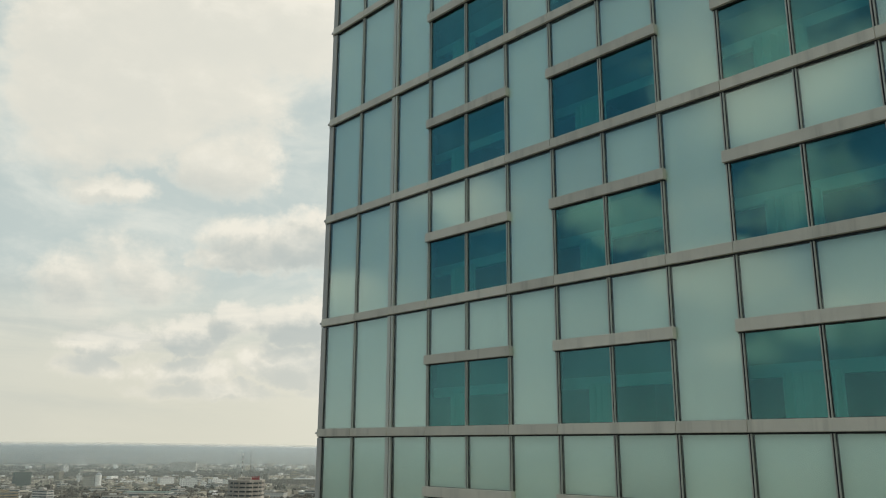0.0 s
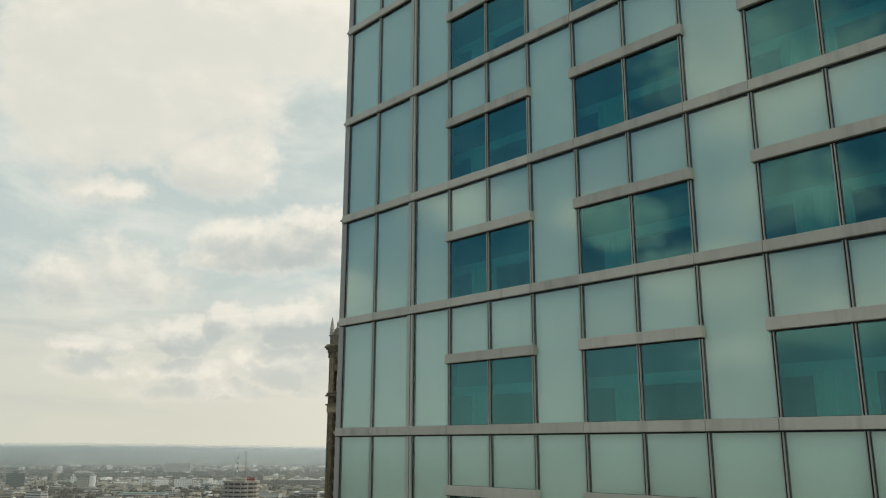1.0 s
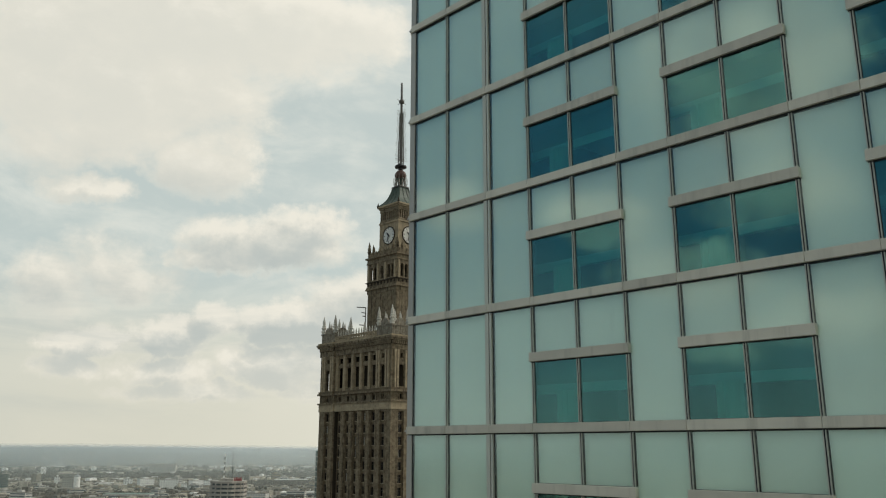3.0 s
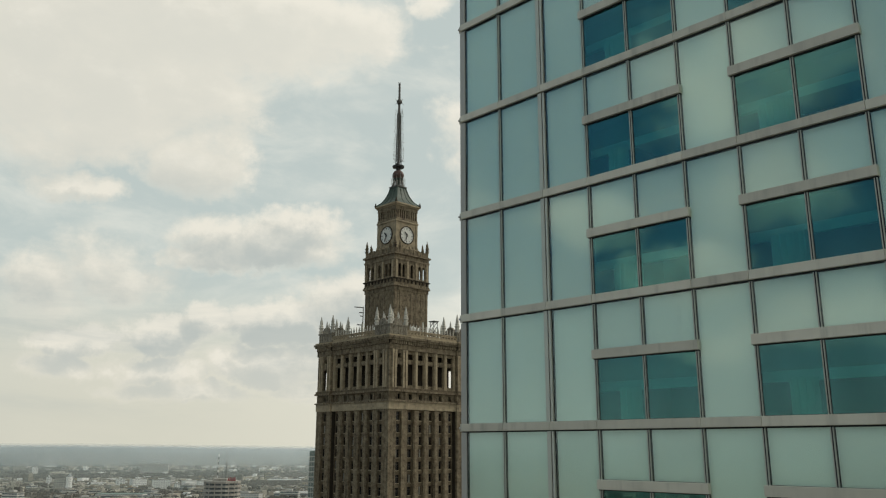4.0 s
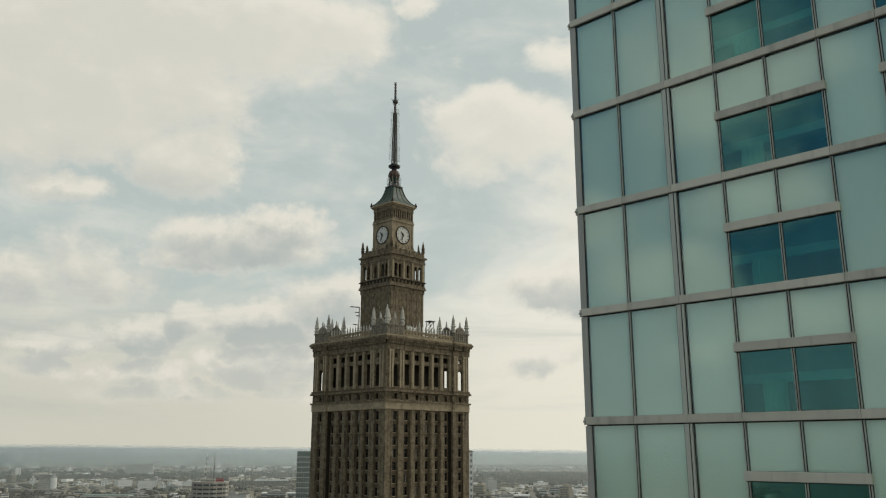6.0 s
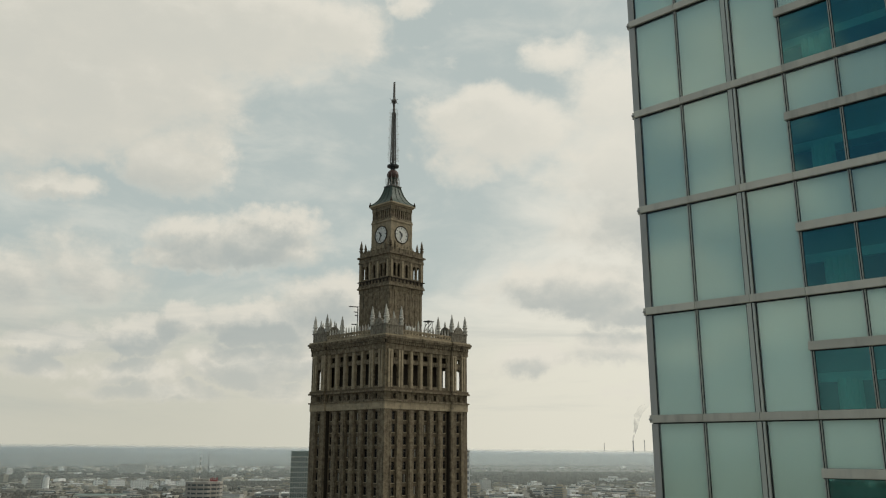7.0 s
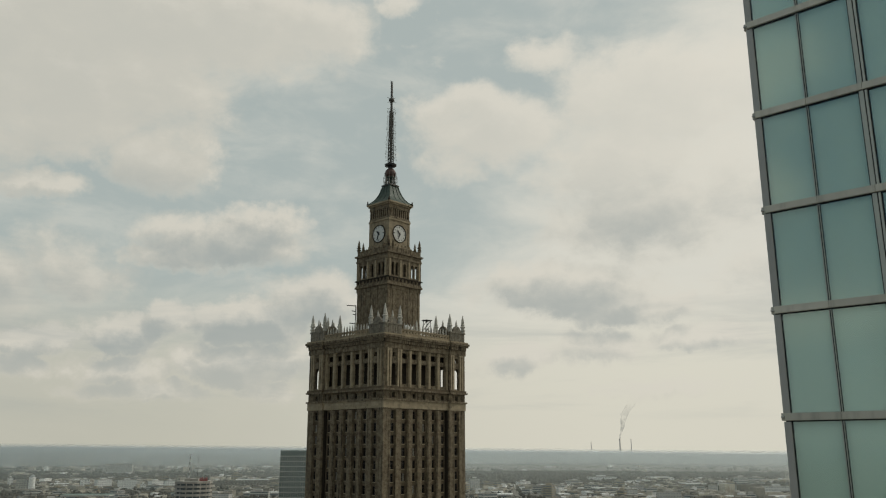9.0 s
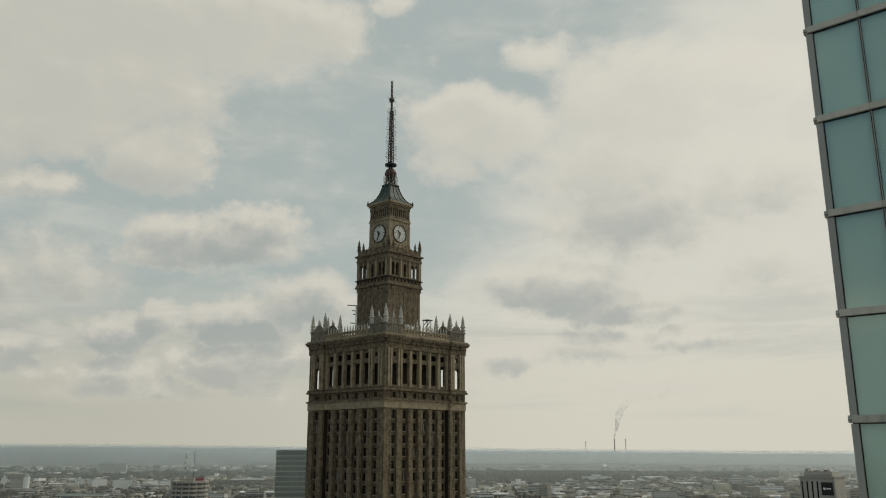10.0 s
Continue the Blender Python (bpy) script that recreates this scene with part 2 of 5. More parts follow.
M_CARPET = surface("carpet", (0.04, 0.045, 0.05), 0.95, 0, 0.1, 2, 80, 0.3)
M_CURTAIN = surface("curtain_cloth", (0.84, 0.83, 0.76), 0.9, 0, 0.06, 3, 90, 0.2, piece=0.2)
M_STONE = surface("ceramic_stone", (0.205, 0.168, 0.111), 0.85, 0, 0.5, 0.45, 2.4, 0.4, streak=0.68, second=(0.112, 0.085, 0.055), depth=0.06, spec=0.25, blocks=0.3)
# pale courses; also lends projecting pilasters and piers a lit tone
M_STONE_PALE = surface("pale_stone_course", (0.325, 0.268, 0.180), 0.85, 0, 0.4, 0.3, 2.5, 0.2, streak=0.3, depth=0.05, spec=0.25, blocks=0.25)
# brown stone; in the window strips darkened to imitate recess shade
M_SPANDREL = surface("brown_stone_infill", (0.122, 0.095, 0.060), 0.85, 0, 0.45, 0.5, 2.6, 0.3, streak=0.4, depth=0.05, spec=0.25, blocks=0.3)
# dark stone; in recesses and openings this tone holds the shade
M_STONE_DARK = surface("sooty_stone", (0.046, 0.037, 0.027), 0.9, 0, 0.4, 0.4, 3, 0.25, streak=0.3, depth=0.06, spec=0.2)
M_STONE_WHITE = surface("weathered_white_stone", (0.26, 0.235, 0.185), 0.85, 0, 0.6, 0.8, 4, 0.2, streak=0.5, piece=0.2, spec=0.25, second=(0.16, 0.14, 0.105))
# pale finial stone, lightened further to imitate light from the open sky
M_PINNACLE = surface("pale_weathered_finial_stone", (0.50, 0.48, 0.42), 0.85, 0, 0.35, 0.8, 5, 0.2, streak=0.3, piece=0.3, spec=0.25)
# near-black cores put the unlit depth behind openings into colour
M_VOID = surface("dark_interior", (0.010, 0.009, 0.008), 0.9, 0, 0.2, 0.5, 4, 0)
M_PANE = surface("dark_pane", (0.007, 0.0075, 0.008), 0.2, 0, 0.3, 0.4, 5, 0, piece=0.8, spec=0.3)
# pale pane colour stands for the bright sky mirrored in the glass
M_SKYPANE = surface("pale_blind_behind_glass", (0.20, 0.19, 0.16), 0.3, 0, 0.3, 0.5, 5, 0, piece=0.9)
M_FRAME = surface("window_joinery", (0.055, 0.043, 0.032), 0.6, 0, 0.15, 2, 20, 0.05, piece=0.4)
M_COPPER = surface("verdigris_copper", (0.046, 0.072, 0.052), 0.6, 0.1, 0.3, 0.6, 6, 0.15, streak=0.4)
M_MAST = surface("mast_steel", (0.085, 0.08, 0.07), 0.55, 0.3, 0.2, 0.7, 8, 0.05, streak=0.2)
M_AERIAL = surface("pale_grey_aerial_steel", (0.26, 0.245, 0.21), 0.6, 0.1, 0.2, 0.7, 8, 0.05, streak=0.2)
M_RUST = surface("rusty_red_metal", (0.085, 0.046, 0.036), 0.6, 0.1, 0.3, 0.6, 6, 0.1, streak=0.3)
# concrete lightened so that distant haze is in the colour itself
M_CHIMNEY = surface("chimney_concrete", (0.62, 0.61, 0.59), 0.9, 0, 0.1, 0.02, 0.2, 0)
M_DIAL = surface("clock_dial_enamel", (0.62, 0.62, 0.57), 0.4, 0, 0.08, 0.6, 6, 0.02)
M_BLACK = surface("black_iron", (0.02, 0.02, 0.02), 0.5, 0.2, 0.1, 3, 20, 0.02)
M_CONCRETE = surface("pale_concrete", (0.55, 0.53, 0.49), 0.9, 0, 0.15, 0.06, 1.2, 0.1, streak=0.1, piece=0.35)
M_OFFICE = surface("weathered_grey_brown_concrete", (0.41, 0.39, 0.345), 0.9, 0, 0.2, 0.08, 1.2, 0.1, streak=0.25, piece=0.3)
M_CITY = surface("city_render", (0.36, 0.335, 0.275), 0.9, 0, 0.12, 0.02, 0.4, 0, island=1.5, second=(0.20, 0.17, 0.135))
M_ROOF = surface("city_roofing", (0.30, 0.28, 0.24), 0.9, 0, 0.2, 0.02, 0.3, 0, island=1.7, second=(0.15, 0.125, 0.105))
M_WINDOWBAND = surface("far_window_glass", (0.09, 0.11, 0.12), 0.3, 0, 0.2, 0.05, 0.6, 0, piece=0.5)
M_GROUND = surface("town_ground", (0.15, 0.142, 0.122), 0.95, 0, 0.35, 0.004, 0.05, 0)
M_TREES = surface("bare_winter_crowns", (0.048, 0.04, 0.03), 0.95, 0, 0.3, 0.02, 0.5, 0, island=0.7)
M_GREENGLASS = surface("green_office_glass", (0.035, 0.065, 0.06), 0.15, 0, 0.2, 0.03, 0.3, 0, piece=0.5)
M_RED = surface("red_sign_paint", (0.30, 0.07, 0.07), 0.6, 0, 0.1, 1, 10, 0)
M_GRID = surface("dull_grey_facade_grid", (0.25, 0.26, 0.24), 0.7, 0, 0.2, 0.1, 1.0, 0, piece=0.3)
M_FARPANE = surface("far_pale_glass", (0.30, 0.315, 0.32), 0.3, 0, 0.2, 0.05, 0.6, 0, piece=0.4)
M_GREENROOF = surface("green_roof_sheet", (0.20, 0.27, 0.24), 0.7, 0, 0.15, 0.05, 0.5, 0)
M_WHITE = surface("white_paint", (0.82, 0.815, 0.79), 0.6, 0, 0.08, 1, 10, 0)


EYE_H = 76.0                     # the plain is seen from this height


def haze_material(name, thick, tone, foot, r):
    """Thin mist at r metres: mostly clear, it scatters a little daylight; it thins out towards the land's far edge and where it meets the land."""
    m, T, out = material(name)
    at = T.node("ShaderNodeSeparateXYZ", {0: T.node("ShaderNodeNewGeometry").outputs["Position"]}).outputs
    z = at[2]
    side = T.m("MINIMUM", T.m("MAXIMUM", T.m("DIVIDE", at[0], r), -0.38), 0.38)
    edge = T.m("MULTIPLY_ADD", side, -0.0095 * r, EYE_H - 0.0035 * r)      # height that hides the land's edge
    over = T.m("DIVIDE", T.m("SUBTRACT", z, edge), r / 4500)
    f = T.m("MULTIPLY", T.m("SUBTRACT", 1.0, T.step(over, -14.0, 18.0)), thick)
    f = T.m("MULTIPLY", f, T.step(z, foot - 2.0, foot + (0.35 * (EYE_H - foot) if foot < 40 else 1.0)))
    both = T.node("ShaderNodeMixShader", {0: 0.7, 1: T.node("ShaderNodeBsdfDiffuse", {"Color": (*tone, 1)}).outputs[0],
                                          2: T.node("ShaderNodeBsdfTranslucent", {"Color": (*tone, 1)}).outputs[0]})
    mixed = T.node("ShaderNodeMixShader", {0: f, 1: T.node("ShaderNodeBsdfTransparent").outputs[0], 2: both.outputs[0]})
    m.node_tree.links.new(mixed.outputs[0], out.inputs[0])
    return m


# ---- mesh helpers ----
def box(bm, x0, x1, y0, y1, z0, z1, slot=0):
    v = [bm.verts.new(p) for p in ((x0, y0, z0), (x1, y0, z0), (x1, y1, z0), (x0, y1, z0), (x0, y0, z1), (x1, y0, z1), (x1, y1, z1), (x0, y1, z1))]
    for f in ((0, 3, 2, 1), (4, 5, 6, 7), (0, 1, 5, 4), (1, 2, 6, 5), (2, 3, 7, 6), (3, 0, 4, 7)):
        bm.faces.new([v[i] for i in f]).material_index = slot


def prism(bm, pts, y0, y1, slot=0):
    """A polygon in the xz plane (anticlockwise seen from -y), pushed from y0 to y1."""
    a = [bm.verts.new((x, y0, z)) for x, z in pts]
    b = [bm.verts.new((x, y1, z)) for x, z in pts]
    n = len(pts)
    faces = [bm.faces.new(a), bm.faces.new(b[::-1])] + [bm.faces.new((a[i], b[i], b[(i + 1) % n], a[(i + 1) % n])) for i in range(n)]
    for f in faces:
        f.material_index = slot


def lathe(bm, profile, n=10, cx=0.0, cy=0.0, turn=0.0):
    """A turned shape; profile: (radius, z) from the bottom up."""
    rings = []
    for r, z in profile:
        rings.append([bm.verts.new((cx + r * math.cos(turn + 2 * math.pi * i / n), cy + r * math.sin(turn + 2 * math.pi * i / n), z)) for i in range(n)])
    for a, b in zip(rings, rings[1:]):
        for i in range(n):
            bm.faces.new((a[i], a[(i + 1) % n], b[(i + 1) % n], b[i]))
    bm.faces.new(rings[0][::-1])
    bm.faces.new(rings[-1])


def rod(bm, a, b, r, n=5):
    a, b = Vector(a), Vector(b)
    q = (b - a).to_track_quat("Z", "Y").to_matrix()
    ends = []
    for c in (a, b):
        ends.append([bm.verts.new(c + q @ Vector((r * math.cos(2 * math.pi * i / n), r * math.sin(2 * math.pi * i / n), 0))) for i in range(n)])
    for i in range(n):
        bm.faces.new((ends[0][i], ends[0][(i + 1) % n], ends[1][(i + 1) % n], ends[1][i]))
    bm.faces.new(ends[0][::-1])
    bm.faces.new(ends[1])


def arch_wall(bm, x0, x1, z0, z1, cx, w, zb, zs, y0, y1, n=7):
    """A wall from x0 to x1 with a round-headed opening of width w at cx, from zb up to the springing zs."""
    r = w / 2
    box(bm, x0, cx - r, y0, y1, z0, z1)
    box(bm, cx + r, x1, y0, y1, z0, z1)
    if zb > z0:
        box(bm, cx - r, cx + r, y0, y1, z0, zb)
    arc = [(cx - r * math.cos(math.pi * i / n), zs + r * math.sin(math.pi * i / n)) for i in range(n + 1)]
    for (xa, za), (xb, zb2) in zip(arc, arc[1:]):
        prism(bm, [(xa, za), (xb, zb2), (xb, z1), (xa, z1)], y0, y1)


def mesh_of(name, bm, mats, bevel=0.0):
    if bevel:
        bmesh.ops.bevel(bm, geom=list(bm.edges), offset=bevel, segments=1, affect="EDGES", profile=0.5)
    me = bpy.data.meshes.new(name)
    bm.to_mesh(me)
    bm.free()
    for m in mats if isinstance(mats, (list, tuple)) else [mats]:
        me.materials.append(m)
    return me


def part(name, bm, mats, parent, label="", at=None, bevel=0.0):
    ob = new(name, bm if isinstance(bm, bpy.types.Mesh) else mesh_of(name, bm, mats, bevel))
    ob.parent = parent
    if at is not None:
        ob.matrix_basis = at
    if label:
        tagged(ob, label)
    return ob


def thing(name, label, category, at=None, group="", kind=""):
    ob = tagged(new(name), label, category, group, kind)
    if at is not None:
        ob.matrix_basis = at
    return ob


def frame_ring(w, h, t, y0, y1):
    """A thin rectangular frame round a pane, in one piece."""
    bm = bmesh.new()
    loops = []
    for y in (y0, y1):
        for q in (0.0, t):
            loops.append([bm.verts.new((x, y, z)) for x, z in ((q, q), (w - q, q), (w - q, h - q), (q, h - q))])
    of, inf, ob, inb = loops
    for i in range(4):
        j = (i + 1) % 4
        bm.faces.new((of[i], of[j], inf[j], inf[i]))
        bm.faces.new((ob[j], ob[i], inb[i], inb[j]))
        bm.faces.new((of[j], of[i], ob[i], ob[j]))
        bm.faces.new((inf[i], inf[j], inb[j], inb[i]))
    return bm


def upright(pts, z0, z1):
    """A section in the xy plane, drawn up from z0 to z1."""
    bm = bmesh.new()
    a = [bm.verts.new((x, y, z0)) for x, y in pts]
    b = [bm.verts.new((x, y, z1)) for x, y in pts]
    n = len(pts)
    bm.faces.new(a[::-1])
    bm.faces.new(b)
    for i in range(n):
        bm.faces.new((a[i], a[(i + 1) % n], b[(i + 1) % n], b[i]))
    return bm


def boxes(*rows):
    bm = bmesh.new()
    for r in rows:
        box(bm, *r)
    return bm


# ---- ground ----


def rise(r, side=0.0):
    """Height of the land at r metres: level near the towers, lifting to the far edge of the plain, less so towards the east (side, -1 to 1)."""
    if r <= 2500:
        return 0.0
    s = min((r - 2500) / 2400, 1.0)
    return EYE_H - r * ((EYE_H / 2500) * (1 - s) + (0.0045 + 0.0095 * max(-0.38, min(0.38, side))) * s)


def build_ground():
    radii = [0, 300, 800, 1300, 1800, 2200, 2500] + [2500 + 150 * i for i in range(1, 17)]
    n = 120
    verts, faces = [(0, 0, 0)], []
    for r in radii[1:]:
        for i in range(n):
            a = 2 * math.pi * i / n
            verts.append((r * math.sin(a), r * math.cos(a), rise(r, math.sin(a))))
    for i in range(n):
        faces.append((0, 1 + (i + 1) % n, 1 + i))
    for k in range(len(radii) - 2):
        for i in range(n):
            a, b = 1 + k * n + i, 1 + k * n + (i + 1) % n
            faces.append((a, b, b + n, a + n))
    me = bpy.data.meshes.new("ground")
    me.from_pydata(verts, [], faces)
    me.materials.append(M_GROUND)
    tagged(new("ground", me), "grey-brown town ground reaching to the horizon", "ground", kind="structure")


build_ground()


def build_haze():
    # ring sheets stand in for haze; farther ones are coloured bluer and denser
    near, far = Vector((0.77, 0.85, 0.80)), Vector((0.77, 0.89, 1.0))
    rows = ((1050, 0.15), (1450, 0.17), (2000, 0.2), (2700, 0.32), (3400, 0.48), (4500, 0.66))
    for k, (r, thick) in enumerate(rows):
        n = 240
        ringr = [r * (1 + 0.03 * noise.noise(Vector((3 * math.sin(2 * math.pi * i / n), 3 * math.cos(2 * math.pi * i / n), 3.1 * k)))) for i in range(n)]
        ringr = [min(q, 4750) for q in ringr]
        verts = [(q * math.sin(2 * math.pi * i / n), q * math.cos(2 * math.pi * i / n), z) for z in (None, 104) for i, q in enumerate(ringr)]
        verts = [(x, y, rise(math.hypot(x, y), x / math.hypot(x, y)) - 2 if z is None else z) for x, y, z in verts]
        faces = [(i, (i + 1) % n, n + (i + 1) % n, n + i) for i in range(n)]
        me = bpy.data.meshes.new("haze")
        me.from_pydata(verts, [], faces)
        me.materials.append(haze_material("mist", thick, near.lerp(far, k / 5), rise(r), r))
        tagged(new("haze", me), "thin blue-grey mist lying over the distant town", "haze", kind="structure")


build_haze()


# ---- glass tower ----
PITCH, BAND0 = 3.3, 76.41        # storey height; underside of one floor band
BAND_H, WIN_H, SUB_H = 0.225, 1.585, 0.24
COLS = [0.0, 1.64, 3.32, 4.88] + [4.88 + 1.455 * i for i in range(1, 13)]
PAIRS = [3, 6, 9, 12]            # first column of each window pair
TOWER_W, TOWER_TOP = 27.2, 31    # width; storeys in all
LOW, HIGH = -2, 5                # storeys that are built piece by piece
tower = thing("glass_tower", "teal glass hotel tower with champagne aluminium bands", "skyscraper",
              pose(-3.60, 24.885, 0, 0, 0, -46.85))


def build_tower():
    n_cols = len(COLS)
    end_col = COLS[-1]
    spans = []                   # (first, last, kind)
    i = 0
    while i < n_cols - 1:
        if i in PAIRS and i + 2 < n_cols:
            spans.append((i, i + 2, "pair"))
            i += 2
        else:
            spans.append((i, i + 1, "tall"))
            i += 1
    shared = {}

    def piece(name, key, make, mats, x, z, label="", parent=tower, bevel=0.0, y=0.0):
        if key not in shared:
            shared[key] = mesh_of(name, make(), mats, bevel)
        return part(name, shared[key], None, parent, label, pose(x, y, z))

    def half(c):
        return 0.145 if c == 2 else 0.18 if c == 0 else 0.04

    def pane(name, c, z0, z1, mats):
        x0, x1 = COLS[c] + half(c), COLS[c + 1] - half(c + 1)
        w, h = x1 - x0, z1 - z0
        size = (round(w, 3), round(h, 3))
        ob = piece(name, (name, *size), lambda: boxes((0, w, 0.008, 0.030, 0, h)), mats, x0, z0)
        ob.visible_shadow = False
        piece("gasket", ("gasket", name, *size), lambda: frame_ring(w, h, 0.012 if name == "window_pane" else 0.006, 0.004, 0.05 if name == "window_pane" else 0.075), M_GASKET, 0, 0, parent=ob)
        if name == "opal_panel":
            piece("back_board", ("board", *size), lambda: boxes((0, w, 0.076, 0.10, 0, h)), M_BOARD, 0, 0, parent=ob)
        return ob

    for k in range(LOW, HIGH + 1):
        z = BAND0 + PITCH * k
        zt = z + BAND_H
        zn = z + PITCH
        zs = zt + WIN_H
        # floor band, in lengths with open joints
        for a, b, kind in spans:
            w = COLS[b] - COLS[a] - 0.008
            piece("floor_band", ("band", round(w, 3)), lambda: boxes((0, w, -0.09, 0.05, 0, BAND_H)), M_ALU, COLS[a] + 0.004, z,
                  bevel=0.008)
        # black strip in the joint, standing for the shadow beneath the band
        piece("band_soffit", "soffit", lambda: boxes((0.0, end_col, -0.025, 0.05, -0.03, -0.002)), M_GASKET, 0, z)
        piece("corner_bracket", "bracket", lambda: boxes((-0.125, -0.02, -0.07, 0.05, 0.07, 0.135)), M_POST, 0, z, bevel=0.01)
        # uprights
        for c, u in enumerate(COLS):
            h = PITCH - BAND_H - 0.03
            if c == 0:
                piece("corner_post", "post", lambda: boxes((-0.055, 0.16, -0.04, 0.25, 0, h)), M_POST, u, zt, bevel=0.01)
                piece("gasket", "postgasket", lambda: boxes((0.16, 0.178, -0.002, 0.06, 0, h)), M_GASKET, u, zt)
            elif c == 2:
                piece("expansion_mullion", "wide", lambda: upright([(-0.115, 0.09), (-0.115, -0.045), (0.015, -0.045), (0.015, 0.03), (0.05, 0.03), (0.05, -0.045), (0.115, -0.045), (0.115, 0.09)], 0, h),
                      M_ALU_DARK, u, zt)
                piece("gasket", "widegasket", lambda: boxes((-0.145, 0.145, 0.02, 0.07, 0, h), (0.016, 0.049, -0.02, 0.02, 0, h)), M_GASKET, u, zt)
            else:
                piece("mullion", "mullion", lambda: upright([(-0.037, 0.09), (-0.037, -0.03), (-0.017, -0.03), (-0.017, 0.05), (0.017, 0.05), (0.017, -0.03), (0.035, -0.03), (0.035, 0.09)], 0, h),
                      M_ALU_DARK, u, zt)
                piece("gasket", "mulgasket", lambda: boxes((-0.039, 0.046, 0.03, 0.07, 0, h), (-0.0165, 0.0165, -0.012, 0.03, 0, h)), M_GASKET, u, zt)
        # glass
        for a, b, kind in spans:
            if kind == "tall":
                pane("opal_panel", a, zt, zn - 0.03, M_PANEL)
                continue
            for c in (a, a + 1):
                pane("window_pane", c, zt, zs, M_WINDOW)
                pane("opal_panel", c, zs + SUB_H, zn - 0.03, M_PANEL)
            w = COLS[b] - COLS[a] + 0.15
            piece("window_head_band", ("sub", round(w, 3)), lambda: boxes((0, w, -0.10, 0.05, 0, SUB_H)), M_ALU, COLS[a] - 0.075, zs, bevel=0.008)
            # same black shadow strip below the window head
            piece("band_soffit", ("subsoffit", round(w, 3)), lambda: boxes((0.02, w - 0.02, -0.035, 0.05, -0.025, -0.002)), M_GASKET, COLS[a] - 0.075, zs)
            # the room behind
            w = COLS[b] - COLS[a]
            x0 = COLS[a]
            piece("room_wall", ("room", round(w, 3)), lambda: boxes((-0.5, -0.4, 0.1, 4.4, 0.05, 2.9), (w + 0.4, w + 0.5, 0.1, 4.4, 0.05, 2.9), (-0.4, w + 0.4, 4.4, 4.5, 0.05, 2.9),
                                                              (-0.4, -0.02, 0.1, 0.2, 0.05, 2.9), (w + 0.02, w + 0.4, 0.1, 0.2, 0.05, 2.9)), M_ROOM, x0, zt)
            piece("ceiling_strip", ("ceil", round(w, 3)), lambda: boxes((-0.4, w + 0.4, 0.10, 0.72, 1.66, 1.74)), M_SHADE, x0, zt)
            piece("curtain_beam", ("beam", round(w, 3)), lambda: boxes((-0.4, w + 0.4, 0.56, 0.72, 0.78, 1.02)), M_CEIL, x0, zt)
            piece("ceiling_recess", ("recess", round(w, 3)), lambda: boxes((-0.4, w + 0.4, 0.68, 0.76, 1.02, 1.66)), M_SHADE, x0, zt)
            piece("room_ceiling", ("rceil", round(w, 3)), lambda: boxes((-0.4, w + 0.4, 0.76, 4.4, 1.9, 2.0)), M_CEIL, x0, zt)
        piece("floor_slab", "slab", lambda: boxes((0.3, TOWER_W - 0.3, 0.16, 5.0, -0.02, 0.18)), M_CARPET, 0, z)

    # curtains, each drawn a little differently
    def curtain_mesh(w, h):
        bm = bmesh.new()
        n = int(w / 0.012)
        front, back = [], []
        for i in range(n + 1):
            x = w * i / n
            d = 0.075 * math.sin(x * 44 + 1.2 * math.sin(x * 9)) + 0.012 * math.sin(x * 121)
            front.append([bm.verts.new((x, d, zz)) for zz in (0, h)])
            back.append([bm.verts.new((x, d + 0.006, zz)) for zz in (0, h)])
        for i in range(n):
            bm.faces.new((front[i][0], front[i + 1][0], front[i + 1][1], front[i][1]))
            bm.faces.new((back[i + 1][0], back[i][0], back[i][1], back[i + 1][1]))
        return mesh_of("curtain", bm, M_CURTAIN)

    widths = [curtain_mesh(w, 0.86) for w in (0.62, 0.85, 1.1)]
    rng = random.Random(4)
    for k in range(LOW, HIGH + 1):
        zt = BAND0 + PITCH * k + BAND_H
        for a in PAIRS:
            if a + 2 >= n_cols:
                continue
            me = widths[2 if a == 9 else rng.choice((0, 1))]
            cur = new("curtain", me)
            cur.matrix_basis = tower.matrix_basis @ pose(COLS[a] + rng.uniform(0.35, 0.5), 0.46, zt - 0.02)
            tagged(cur, "pale pleated window curtain drawn to one side", "curtain", "hotel room curtains")

    # storeys and faces that are seen from far only
    def far_face(k0, k1, n_u, label):
        bm = bmesh.new()
        for k in range(k0, k1):
            z = BAND0 + PITCH * k
            box(bm, 0, n_u, -0.13, 0.08, z, z + BAND_H, 0)
            u = 0.0
            while u < n_u - 0.5:
                w = min(1.455, n_u - u)
                box(bm, u + 0.06, u + w - 0.06, 0.045, 0.08, z + BAND_H, z + PITCH, 1)
                box(bm, u - 0.05, u + 0.05, -0.05, 0.085, z + BAND_H, z + PITCH, 2)
                u += 1.455
        return mesh_of("facade", bm, [M_ALU, M_PANEL, M_ALU_DARK])

    k_low, k_top = -23, TOWER_TOP - 23
    part("lower_facade", far_face(k_low, LOW, TOWER_W, ""), None, tower)
    part("upper_facade", far_face(HIGH + 1, k_top, TOWER_W, ""), None, tower)
    bm = bmesh.new()
    for k in range(LOW, HIGH + 1):
        z = BAND0 + PITCH * k
        box(bm, end_col + 0.08, TOWER_W, -0.13, 0.08, z, z + BAND_H, 0)
        box(bm, end_col + 0.08, TOWER_W, 0.045, 0.08, z + BAND_H, z + PITCH, 1)
    part("end_bay", bm, [M_ALU, M_PANEL], tower)
